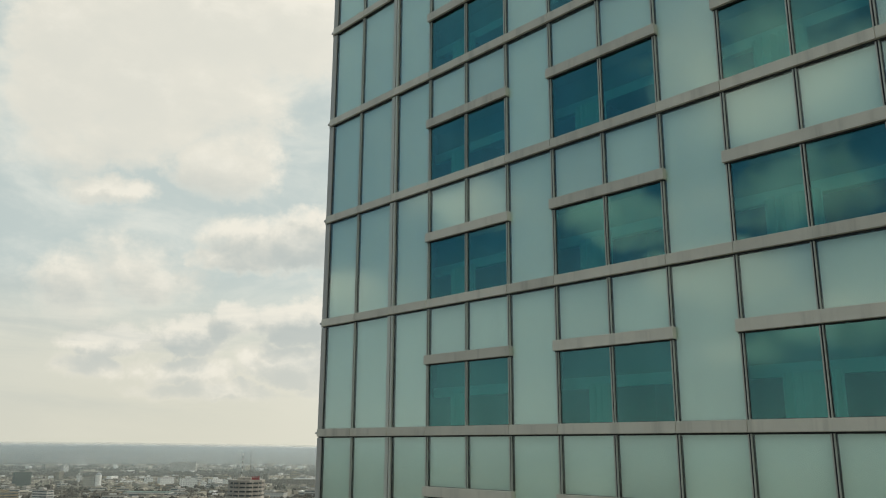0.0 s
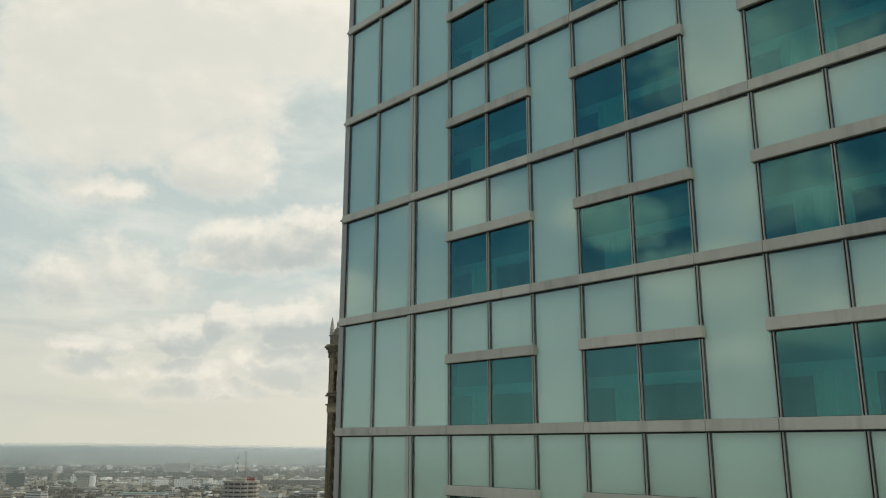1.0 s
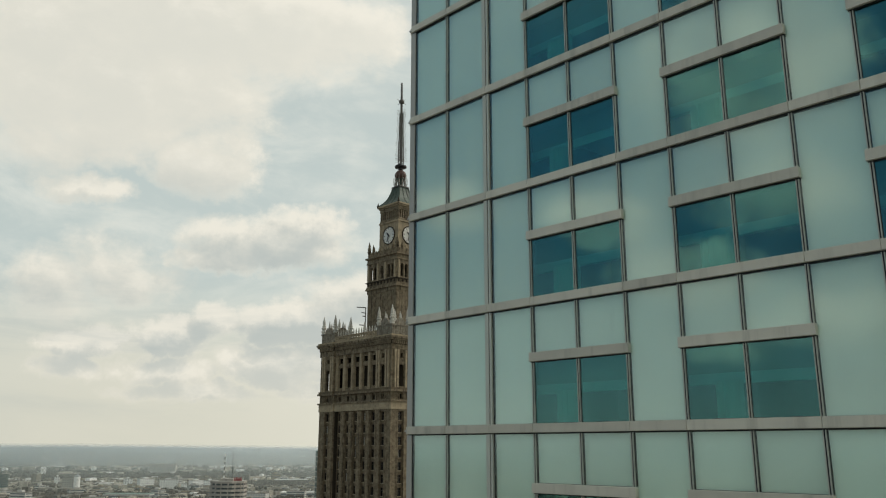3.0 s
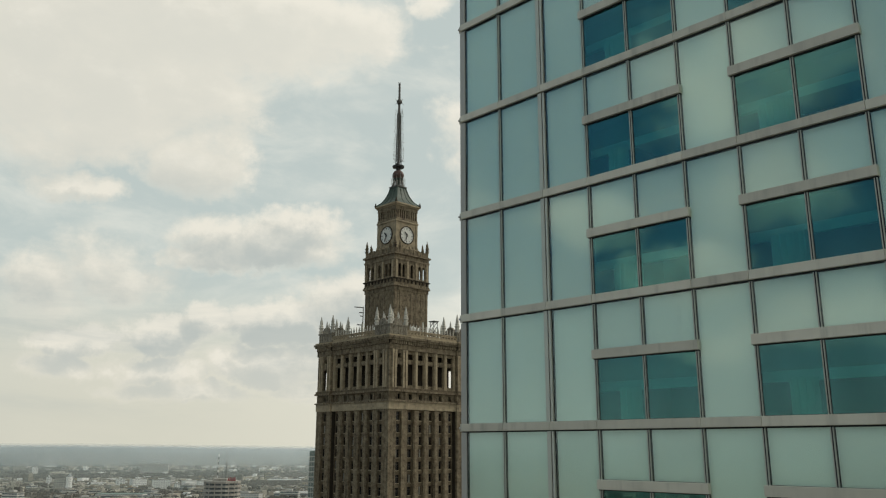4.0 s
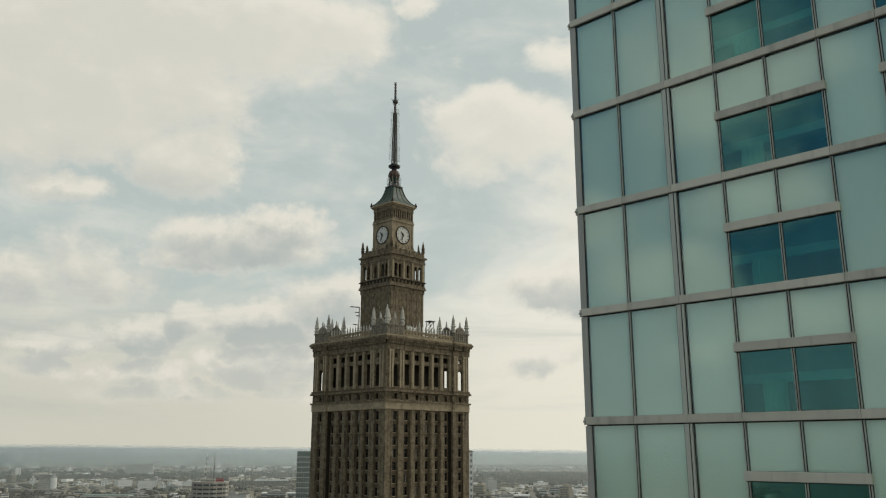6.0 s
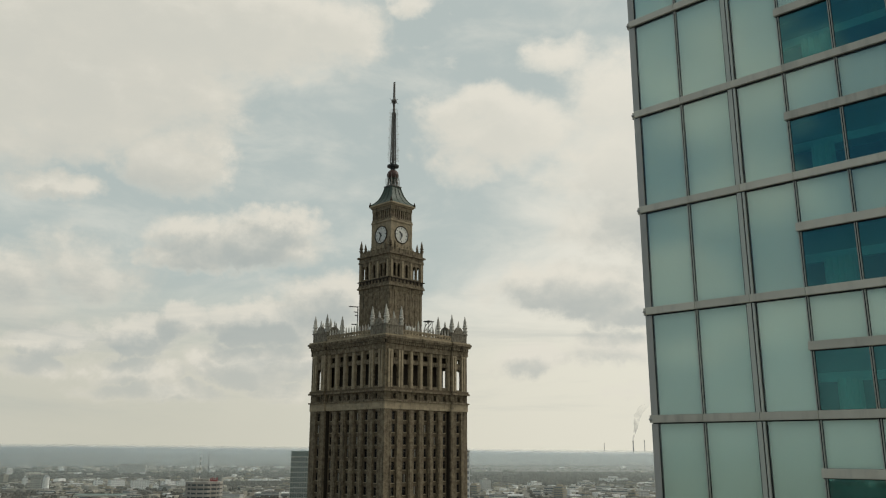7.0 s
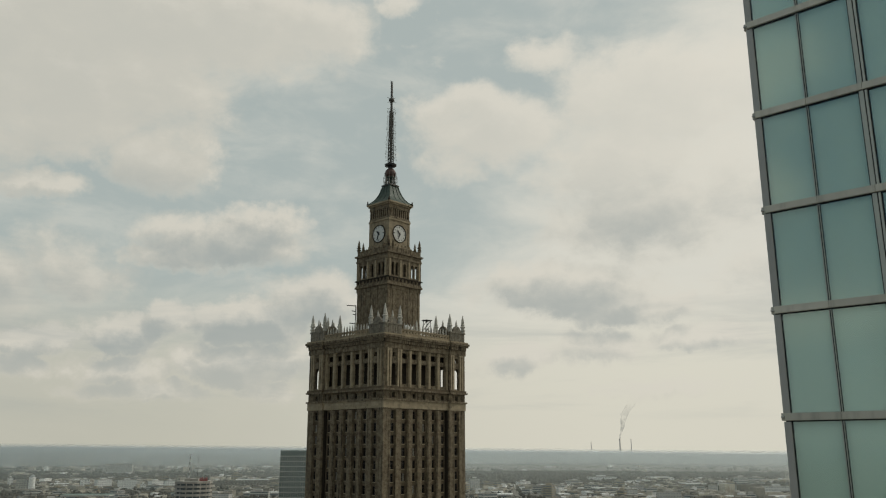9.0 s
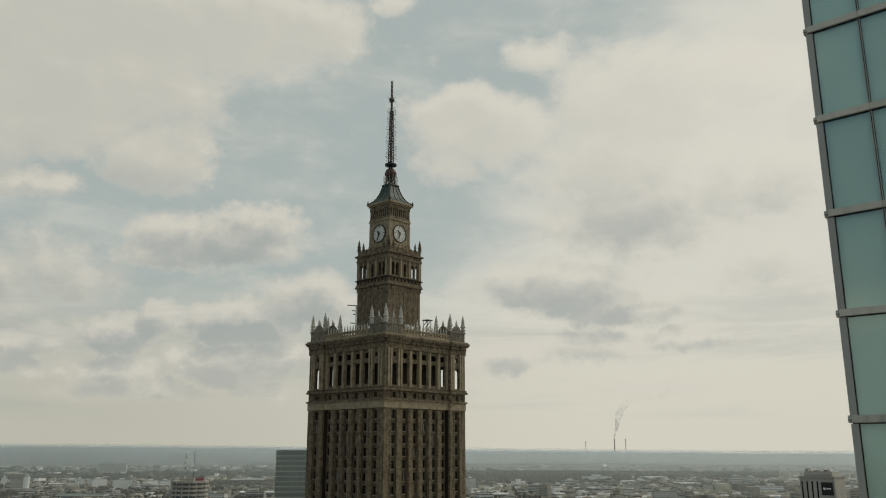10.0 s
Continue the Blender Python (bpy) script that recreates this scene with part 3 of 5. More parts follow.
    side = far_face(k_low, k_top, TOWER_W, "")
    for m in (pose(TOWER_W, 0, 0, 0, 0, 90), pose(TOWER_W, TOWER_W, 0, 0, 0, 180), pose(0, TOWER_W, 0, 0, 0, 270)):
        part("side_facade", side, None, tower, "", m)
    top = BAND0 + PITCH * k_top
    bm = boxes((4.8, TOWER_W - 0.3, 5.0, TOWER_W - 0.3, 0, top), (0.1, TOWER_W - 0.1, 0.1, TOWER_W - 0.1, top, top + 0.4), (0.3, 4.8, 5.0, TOWER_W - 0.3, 0, top),
               (0.3, TOWER_W - 0.3, 0.16, 5.0, 0, BAND0 + PITCH * LOW), (0.3, TOWER_W - 0.3, 0.16, 5.0, BAND0 + PITCH * (HIGH + 1), top))
    part("core", bm, M_CONCRETE, tower)
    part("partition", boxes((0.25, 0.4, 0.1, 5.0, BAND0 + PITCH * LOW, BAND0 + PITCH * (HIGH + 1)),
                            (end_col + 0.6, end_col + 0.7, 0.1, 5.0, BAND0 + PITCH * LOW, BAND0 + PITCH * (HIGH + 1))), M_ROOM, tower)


build_tower()


# ---- palace: a stepped stone high-rise with a clock stage and a mast ----
palace = thing("palace", "brown stone stepped high-rise with clock tower and mast", "skyscraper", pose(-16.65, 333.5, 0, 0, 0, 43))
H = 22.3                          # half the shaft's width
QUARTERS = [pose(0, 0, 0, 0, 0, 90 * q) for q in range(4)]


def four(name, bm, mats, label=""):
    me = mesh_of(name, bm, mats)
    return [part(name, me, None, palace, label, m) for m in QUARTERS]


def grid_wall(bm, x0, x1, y0, y1, z0, z1, cols, rows):
    """A wall with rectangular holes at every column (xa, xb) and row (za, zb)."""
    x = x0
    for xa, xb in cols:
        box(bm, x, xa, y0, y1, z0, z1)
        z = z0
        for za, zb in rows:
            box(bm, xa, xb, y0 + 0.12, y1, z, za)
            z = zb
        box(bm, xa, xb, y0 + 0.12, y1, z, z1)
        x = xb
    box(bm, x, x1, y0, y1, z0, z1)


BAY = 9.2                         # corner bay's width
MID = H - BAY                     # half the recessed middle
PITCH_W = 2 * MID / 5
ROW_TOP, ROW_PITCH, ROW_N = 88.7, 4.5, 19
ROWS = [(ROW_TOP - ROW_PITCH * i - 3.0, ROW_TOP - ROW_PITCH * i) for i in range(ROW_N)][::-1]
BAY_COL = H - 5.0                 # the bay's window, from the axis
MID_COLS = [PITCH_W * i for i in (-2, -1, 0, 1, 2)]


def joinery(xs, zs, depth):
    """A window frame of crossing bars, in one piece."""
    bm = bmesh.new()
    at = {(i, k): bm.verts.new((x, 0, z)) for i, x in enumerate(xs) for k, z in enumerate(zs)}
    flat = [bm.faces.new((at[i, k], at[i + 1, k], at[i + 1, k + 1], at[i, k + 1])) for i in range(len(xs) - 1) for k in range(len(zs) - 1) if i % 2 == 0 or k % 2 == 0]
    for v in [v for v in bm.verts if not v.link_faces]:
        bm.verts.remove(v)
    grown = bmesh.ops.extrude_face_region(bm, geom=flat, use_keep_orig=True)["geom"]
    for v in grown:
        if isinstance(v, bmesh.types.BMVert):
            v.co.y += depth
    return bm


def build_shaft():
    # corner bays
    for sgn, nm in ((-1, "corner_bay"), (1, "corner_bay")):
        c = sgn * BAY_COL
        bm = bmesh.new()
        x0, x1 = sorted((sgn * MID, sgn * (H - 0.9)))
        box(bm, x0, c - 1.3, -H, -H + 0.9, 0, 90)
        box(bm, c + 1.3, x1, -H, -H + 0.9, 0, 90)
        box(bm, c - 1.3, c + 1.3, -H, -H + 0.9, 89.0, 90)
        four(nm, bm, M_STONE)
        bm = bmesh.new()
        grid_wall(bm, c - 1.3, c + 1.3, -H + 0.55, -H + 1.2, 0, 89.0, [(c - 0.95, c + 0.95)], ROWS)
        # strip's shade between the fillets is put into its brown
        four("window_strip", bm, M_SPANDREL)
        bm = bmesh.new()          # a flat fillet on both sides of the strip
        for dx in (-1.75, 1.75):
            box(bm, c + dx - 0.3, c + dx + 0.3, -H - 0.12, -H, 0, 89.2)
        four("lesene", bm, M_STONE)
    bm = boxes((-H, -H + 0.9, -H, -H + 0.9, 0, 90))
    four("corner_pier", bm, M_STONE)
    # side walls of the bays and the recessed middle
    for x in (-MID - 0.9, MID):
        # returns coloured dark to stand for shade in the recess
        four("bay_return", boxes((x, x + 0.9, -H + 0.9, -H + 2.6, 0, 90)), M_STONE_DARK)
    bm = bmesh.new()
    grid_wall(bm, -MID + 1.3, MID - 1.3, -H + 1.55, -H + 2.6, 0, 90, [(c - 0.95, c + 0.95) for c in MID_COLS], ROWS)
    # darker than the piers, to paint the depth of the recess
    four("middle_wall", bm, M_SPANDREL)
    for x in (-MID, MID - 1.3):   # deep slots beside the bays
        # the slot's shade is put into its near-black wall
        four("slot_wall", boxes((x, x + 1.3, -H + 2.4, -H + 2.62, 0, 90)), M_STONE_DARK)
    # long vertical piers between the window strips
    bm = bmesh.new()
    box(bm, -1.28, 1.28, -H + 0.75, -H + 1.9, 0, 89.3)
    box(bm, -0.85, 0.85, -H + 0.58, -H + 0.75, 0, 89.3)
    me = mesh_of("pier", bm, M_STONE)
    for m in QUARTERS:
        for i in (-1.5, -0.5, 0.5, 1.5):
            part("pier", me, None, palace, "", m @ pose(PITCH_W * i, 0, 0))
    # windows: joinery and two panes each, with a sill
    frame_me = mesh_of("window", joinery([-0.95, -0.83, -0.06, 0.06, 0.83, 0.95], [0, 0.12, 1.95, 2.06, 2.88, 3.0], 0.12), M_FRAME)
    pane_mes = [[mesh_of("pane", boxes((x0, x1, 0.05, 0.07, 0.12, 2.88)), mat) for mat in (M_PANE, M_SKYPANE)] for x0, x1 in ((-0.83, -0.06), (0.06, 0.83))]
    rng = random.Random(3)
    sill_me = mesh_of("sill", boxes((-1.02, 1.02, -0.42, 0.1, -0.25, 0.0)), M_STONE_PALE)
    far_me = bmesh.new()
    for i, (za, zb) in enumerate(ROWS):
        near_row = za > 52
        for x, y in [(c, -H + 2.0) for c in MID_COLS] + [(-BAY_COL, -H + 0.95), (BAY_COL, -H + 0.95)]:
            if near_row:
                for m in QUARTERS:
                    w = part("window", frame_me, None, palace, "", m @ pose(x, y, za))
                    for pair in pane_mes:
                        part("pane", pair[rng.random() < 0.16], None, w)
                    part("sill", sill_me, None, w)
            else:
                box(far_me, x - 0.95, x + 0.95, y + 0.05, y + 0.1, za, zb)
    four("lower_windows", far_me, M_PANE)
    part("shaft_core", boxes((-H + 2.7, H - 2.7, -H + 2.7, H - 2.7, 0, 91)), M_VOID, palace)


def ring(bm, half, depth, z0, z1, mid=None, recess=0.0):
    """A quarter of a projecting course, stepped back over the middle where recess is given."""
    if not recess:
        box(bm, -half, half - depth, -half, -half + depth, z0, z1)
        return
    box(bm, -half, -mid, -half, -half + depth, z0, z1)
    box(bm, mid, half - depth, -half, -half + depth, z0, z1)
    box(bm, -mid, mid, -half + recess, -half + recess + depth, z0, z1)


def build_upper_storeys():
    R = 0.8
    # pale string course, attic with small lights, ledge
    bm = bmesh.new()
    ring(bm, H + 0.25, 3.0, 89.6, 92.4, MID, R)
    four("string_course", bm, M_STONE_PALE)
    bm = bmesh.new()
    ring(bm, H + 0.7, 3.4, 92.4, 93.0, MID, R)
    four("ledge", bm, M_STONE)
    small = (93.4, 95.3)
    bm = bmesh.new()
    for sgn in (-1, 1):
        c = sgn * BAY_COL
        x0, x1 = sorted((sgn * MID, sgn * (H - 0.9)))
        grid_wall(bm, x0, x1, -H, -H + 0.9, 93.0, 96.0, [(c - 0.75, c + 0.75)], [small])
    box(bm, -H, -H + 0.9, -H, -H + 0.9, 93.0, 96.0)
    grid_wall(bm, -MID, MID, -H + 1.3, -H + 2.3, 93.0, 96.0, [(c - 0.75, c + 0.75) for c in MID_COLS], [small])
    box(bm, -MID - 0.9, -MID, -H + 0.9, -H + 2.3, 93.0, 96.0)
    box(bm, MID, MID + 0.9, -H + 0.9, -H + 2.3, 93.0, 96.0)
    four("attic_wall", bm, M_STONE)
    bm = bmesh.new()              # fluting round the corner
    for sgn in (-1, 1):
        for i in list(range(9)) + list(range(14, 20)):
            x = sgn * (H - 0.5 - 0.42 * i)
            box(bm, x - 0.12, x + 0.12, -H - 0.18, -H, 93.1, 95.8)
    four("fluting", bm, M_STONE)
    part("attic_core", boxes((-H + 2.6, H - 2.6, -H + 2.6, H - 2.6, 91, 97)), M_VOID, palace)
    bm = bmesh.new()
    ring(bm, H + 0.8, 3.6, 96.0, 96.7, MID, R)
    four("ledge", bm, M_STONE)
    bm = bmesh.new()
    ring(bm, H + 0.45, 3.2, 96.7, 97.5, MID, R)
    four("plinth_course", bm, M_SPANDREL)
    # open gallery
    z0, z1 = 97.5, 111.6
    for sgn in (-1, 1):
        c = sgn * BAY_COL
        x0, x1 = sorted((sgn * MID, sgn * (H - 1.0)))
        bm = bmesh.new()
        r = 1.35
        arch_wall(bm, x0, x1, z0, 108.2, c, 2 * r, z0 + 0.5, 104.8, -H, -H + 0.7)
        grid_wall(bm, x0, x1, -H, -H + 1.0, 108.2, z1, [(c - 0.8, c + 0.8)], [(108.6, 110.3)])
        four("gallery_bay", bm, M_STONE)
        bm = bmesh.new()
        for dx in (-3.3, -2.0, 2.0, 3.3):
            box(bm, c + dx - 0.42, c + dx + 0.42, -H - 0.4, -H, z0, z1)
            box(bm, c + dx - 0.55, c + dx + 0.55, -H - 0.5, -H, z1 - 0.9, z1 - 0.2)
        # projecting fronts coloured paler, as if they caught more light
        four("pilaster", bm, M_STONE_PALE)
    four("corner_pier", boxes((-H, -H + 1.0, -H, -H + 1.0, z0, z1)), M_STONE)
    for x in (-MID - 1.0, MID):
        # darkened like the returns below, in place of shade
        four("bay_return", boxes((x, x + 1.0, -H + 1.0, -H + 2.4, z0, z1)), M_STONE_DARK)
    bm = bmesh.new()
    box(bm, -0.8, 0.8, -H + 1.0, -H + 2.3, z0, z1)
    box(bm, -0.45, 0.45, -H + 0.8, -H + 1.0, z0, z1)
    # paler stone puts lit fronts on the piers
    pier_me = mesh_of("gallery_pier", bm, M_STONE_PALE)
    hw = PITCH_W / 2 - 0.8
    fills = [mesh_of(nm, boxes(r), M_STONE) for nm, r in (
        ("transom", (-hw, hw, -H + 1.5, -H + 2.1, 106.6, 108.3)), ("lintel", (-hw, hw, -H + 1.5, -H + 2.1, 110.4, z1)),
        ("jamb", (-hw, -hw + 0.55, -H + 1.5, -H + 2.1, 108.3, 110.4)), ("jamb", (hw - 0.55, hw, -H + 1.5, -H + 2.1, 108.3, 110.4)),
        ("sill_wall", (-hw, hw, -H + 1.4, -H + 1.7, z0, z0 + 1.2)))]
    for m in QUARTERS:
        for i in (-2.5, -1.5, -0.5, 0.5, 1.5, 2.5):
            part("gallery_pier", pier_me, None, palace, "", m @ pose(PITCH_W * i * (0.985 if abs(i) > 2 else 1), 0, 0))
        for c in MID_COLS:
            for me in fills:
                part(me.name.split(".")[0], me, None, palace, "", m @ pose(c, 0, 0))
    # shade behind the gallery openings is put into the core's colour
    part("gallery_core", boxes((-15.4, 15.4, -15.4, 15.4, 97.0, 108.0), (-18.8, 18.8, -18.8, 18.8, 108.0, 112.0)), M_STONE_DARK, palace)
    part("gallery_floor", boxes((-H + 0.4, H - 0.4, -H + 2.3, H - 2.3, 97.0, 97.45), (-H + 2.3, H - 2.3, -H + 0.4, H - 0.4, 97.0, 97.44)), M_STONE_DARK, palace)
    # entablature, dentils, cornice
    bm = bmesh.new()
    ring(bm, H + 0.35, 3.2, z1, 113.6, MID, R)
    four("architrave", bm, M_STONE)
    dentil_me = mesh_of("dentil", boxes((-0.3, 0.3, 0, 0.7, 113.7, 114.9)), M_STONE)
    spots = [(sgn * (MID + 0.7 + i * 1.02), -H - 1.0) for sgn in (-1, 1) for i in range(9)] + [(-MID + 0.5 + i * (2 * MID - 1.0) / 25, -H - 0.12) for i in range(26)]
    for m in QUARTERS:
        for x, y in spots:
            part("dentil", dentil_me, None, palace, "", m @ pose(x, y, 0))
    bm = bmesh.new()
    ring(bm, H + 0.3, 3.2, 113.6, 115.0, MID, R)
    # dark ground paints the shade between the dentils
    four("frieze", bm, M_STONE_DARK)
    bm = bmesh.new()
    ring(bm, H + 1.15, 4.0, 115.0, 115.7, MID, R)
    ring(bm, H + 1.5, 4.2, 115.7, 116.5, MID, R)
    four("cornice", bm, M_STONE)
    bm = bmesh.new()
    ring(bm, H + 1.05, 4.0, 116.5, 117.1, MID, R)
    # pale tone paints a highlight along the cornice's top edge
    four("cornice_lip", bm, M_STONE_PALE)
    part("terrace", boxes((-H + 2.4, H - 2.4, -H + 2.4, H - 2.4, 112.0, 117.0)), M_STONE_DARK, palace)


PINNACLE = [(0.55, 0), (0.55, 1.2), (0.72, 1.25), (0.72, 1.6), (0.45, 1.7), (0.45, 2.6), (0.66, 2.9), (0.70, 3.3), (0.42, 3.7), (0.52, 4.1), (0.52, 4.5),
            (0.34, 4.8), (0.42, 5.3), (0.36, 6.4), (0.20, 7.6), (0.10, 8.4), (0.16, 8.55), (0.03, 9.0)]


def pinnacle_mesh(scale, stout=1.0):
    bm = bmesh.new()
    lathe(bm, [(r * scale * 1.25 * stout, z * scale * 0.92) for r, z in PINNACLE], 8)
    return mesh_of("pinnacle", bm, M_PINNACLE)


def build_crown():
    z = 117.1
    big, mid, small, tiny = pinnacle_mesh(0.89, 1.4), pinnacle_mesh(0.5, 1.4), pinnacle_mesh(0.42, 1.4), pinnacle_mesh(0.29, 1.6)
    # corner blocks with a round gable on both fronts
    for sx, sy in ((-1, -1), (1, -1), (1, 1), (-1, 1)):
        c = H - 4.4
        bm = boxes((sx * c - 4.4, sx * c + 4.4, sy * c - 4.4, sy * c + 4.4, z, z + 3.5), (sx * c - 4.7, sx * c + 4.7, sy * c - 4.7, sy * c + 4.7, z + 3.5, z + 4.0),
                   (sx * c - 2.6, sx * c + 2.6, sy * c - 2.6, sy * c + 2.6, z + 4.0, z + 4.8))
        for i in range(7):        # upright ribs on all four fronts
            t = -3.6 + 1.2 * i
            for e in (-4.55, 4.4):
                box(bm, sx * c + t - 0.22, sx * c + t + 0.22, sy * c + e, sy * c + e + 0.15, z + 0.3, z + 3.4)
                box(bm, sx * c + e, sx * c + e + 0.15, sy * c + t - 0.22, sy * c + t + 0.22, z + 0.3, z + 3.4)
        arc = [(sx * c + 2.3 * math.cos(math.pi * i / 8), z + 4.0 + 2.5 * math.sin(math.pi * i / 8)) for i in range(9)]
        prism(bm, arc, sy * c - 4.3, sy * c - 3.5)
        prism(bm, arc, sy * c + 3.5, sy * c + 4.3)
        arc = [(sy * c + 2.3 * math.cos(math.pi * i / 8), z + 4.0 + 2.5 * math.sin(math.pi * i / 8)) for i in range(9)]
        tmp = bmesh.new()
        prism(tmp, arc, sx * c - 4.3, sx * c - 3.5)
        prism(tmp, arc, sx * c + 3.5, sx * c + 4.3)
        for f in tmp.faces:
            bm.faces.new([bm.verts.new((v.co.y, v.co.x, v.co.z)) for v in reversed(f.verts)])
        tmp.free()
        block = part("corner_attic", bm, M_STONE_WHITE, palace, "weathered beige stone corner attic")
        for dx, dy in ((-1, -1), (1, -1), (1, 1), (-1, 1)):
            part("pinnacle", big, None, block, "", pose(sx * c + 3.9 * dx, sy * c + 3.9 * dy, z + 3.9))
        for dx, dy in ((0, -1), (1, 0), (0, 1), (-1, 0)):
            part("pinnacle", small, None, block, "", pose(sx * c + 3.9 * dx, sy * c + 3.9 * dy, z + 5.6))
    # balustrade with arches and small finials
    bm = bmesh.new()
    y = -H + 0.5
    half = H - 9.0
    box(bm, -half, half, y - 0.3, y + 0.3, z, z + 0.35)
    box(bm, -half, half, y - 0.35, y + 0.35, z + 1.9, z + 2.3)
    n = 16
    for i in range(n + 1):
        x = -half + 2 * half * i / n
        box(bm, x - 0.22, x + 0.22, y - 0.25, y + 0.25, z + 0.35, z + 1.9)
    for i in range(n):            # a stone ring in every field
        x, q = -half + 2 * half * (i + 0.5) / n, z + 1.12
        for k in range(10):
            a, b = 2 * math.pi * k / 10, 2 * math.pi * (k + 1) / 10
            prism(bm, [(x + 0.42 * math.cos(a), q + 0.42 * math.sin(a)), (x + 0.76 * math.cos(a), q + 0.76 * math.sin(a)),
                       (x + 0.76 * math.cos(b), q + 0.76 * math.sin(b)), (x + 0.42 * math.cos(b), q + 0.42 * math.sin(b))], y - 0.2, y + 0.2)
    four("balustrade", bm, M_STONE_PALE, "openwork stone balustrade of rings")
    for m in QUARTERS:
        for i in range(1, n):
            part("finial", mid if i in (5, 11) else tiny, None, palace, "", m @ pose(-half + 2 * half * i / n, y, z + 2.3))


def build_clock_tower():
    h1 = 9.5
    z0 = 117.0
    # plain stage with flat panels
    part("tower_stage", boxes((-h1 + 0.3, h1 - 0.3, -h1 + 0.3, h1 - 0.3, z0, 140.0)), M_STONE, palace)
    four("stage_course", boxes((-h1, h1 - 0.3, -h1 + 0.08, -h1 + 0.3, 137.6, 139.2)), M_STONE)
    four("stage_plinth", boxes((-h1, h1 - 0.3, -h1, -h1 + 0.3, z0, z0 + 3.0)), M_STONE)
    strip_me = mesh_of("stage_pilaster", boxes((-0.55, 0.55, -h1 + 0.16, -h1 + 0.3, z0 + 3.0, 137.6)), M_STONE)
    panel_me = mesh_of("stage_panel", boxes((-0.55, 0.55, -h1 + 0.22, -h1 + 0.3, 131.5, 135.5)), M_STONE)
    for m in QUARTERS:
        for i in range(7):
            part("stage_pilaster", strip_me, None, palace, "", m @ pose(-h1 + 1.0 + i * (2 * h1 - 2.0) / 6, 0, 0))
        for i in range(6):
            part("stage_panel", panel_me, None, palace, "", m @ pose(-h1 + 2.42 + i * (2 * h1 - 2.0) / 6, 0, 0))
    bm = bmesh.new()
    ring(bm, h1 + 0.5, 3.0, 139.2, 139.9)
    ring(bm, h1 + 0.25, 3.0, 139.9, 140.6)
    four("ledge", bm, M_STONE)
    # balcony on consoles
    bm = bmesh.new()
    for i in range(9):
        x = -h1 + 1.2 + i * (2 * h1 - 2.4) / 8
        box(bm, x - 0.3, x + 0.3, -h1 - 0.4, -h1, 141.0, 142.2)
    box(bm, -h1 - 0.5, h1 + 0.5, -h1 - 0.5, -h1, 142.2, 142.6)
    four("balcony", bm, M_STONE_DARK)
    # arcade of two, one and two openings
    za, zb = 142.4, 150.2
    cs = [-6.6, -4.4, 0.0, 4.4, 6.6]
    edges = [-h1 + 0.8, -5.5, -2.6, 2.6, 5.5, h1 - 0.8]
    bm = bmesh.new()
    for c, x0, x1 in zip(cs, edges, edges[1:]):
        arch_wall(bm, x0, x1, za, zb, c, 1.55, za + 0.9, 148.0, -h1, -h1 + 0.8)
    four("arcade", bm, M_STONE)
    four("corner_pier", boxes((-h1, -h1 + 0.8, -h1, -h1 + 0.8, 140.0, 150.2)), M_STONE)
    four("wall_base", boxes((-h1 + 0.8, h1 - 0.8, -h1, -h1 + 0.8, 140.0, za)), M_STONE)
    for x in (-8.4, -2.4, 2.4, 8.4):
        # coloured paler than the arcade so they look lit
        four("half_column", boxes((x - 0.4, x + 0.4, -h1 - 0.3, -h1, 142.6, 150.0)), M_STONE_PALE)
    # dark core paints the shade behind the arches
    part("arcade_core", boxes((-5.0, 5.0, -5.0, 5.0, 140.0, 150.2)), M_STONE_DARK, palace)
    # upper courses and parapet panels
    bm = bmesh.new()
    ring(bm, h1 + 0.25, 2.5, 150.2, 151.0)
    ring(bm, h1 + 0.05, 2.4, 151.0, 152.4)
    ring(bm, h1 + 0.7, 3.0, 152.4, 153.1)
    four("cornice", bm, M_STONE)
    bm = bmesh.new()
    box(bm, -h1 + 0.2, h1 - 0.6, -h1 + 0.2, -h1 + 0.6, 153.1, 155.2)
    for i in range(8):
        x = -h1 + 0.6 + i * (2 * h1 - 1.2) / 7
        box(bm, x - 0.35, x + 0.35, -h1 + 0.02, -h1 + 0.2, 150.9, 155.5)
    four("parapet", bm, M_STONE)
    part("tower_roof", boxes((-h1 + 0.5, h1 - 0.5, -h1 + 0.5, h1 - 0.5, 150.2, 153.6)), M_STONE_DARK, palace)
    dark = [pinnacle_mesh(s, 1.6) for s in (0.62, 0.42)]
    for me in dark:
        me.materials.clear()
        me.materials.append(M_STONE)
    for m in QUARTERS:
        part("pinnacle", dark[0], None, palace, "", m @ pose(-h1 + 0.5, -h1 + 0.5, 155.2))
        part("pinnacle", dark[1], None, palace, "", m @ pose(-h1 + 3.2, -h1 + 0.5, 155.2))
        part("pinnacle", dark[1], None, palace, "", m @ pose(h1 - 3.2, -h1 + 0.5, 155.2))
    # clock stage
    h2 = 5.95
    part("clock_stage", boxes((-h2, h2, -h2, h2, 153.0, 168.0)), M_STONE_PALE, palace)
    bm = bmesh.new()
    ring(bm, h2 + 0.5, 1.6, 153.4, 156.6)
    for i in range(7):
        x = -h2 + 0.3 + i * (2 * h2 - 0.6) / 6
        box(bm, x - 0.4, x + 0.4, -h2 - 0.5, -h2 - 0.1, 156.6, 157.5)
    box(bm, -h2 - 0.12, -h2 + 0.9, -h2 - 0.12, -h2 + 0.9, 156.6, 167.6)
    box(bm, h2 - 0.9, h2 - 0.1, -h2 - 0.12, -h2, 156.6, 167.6)
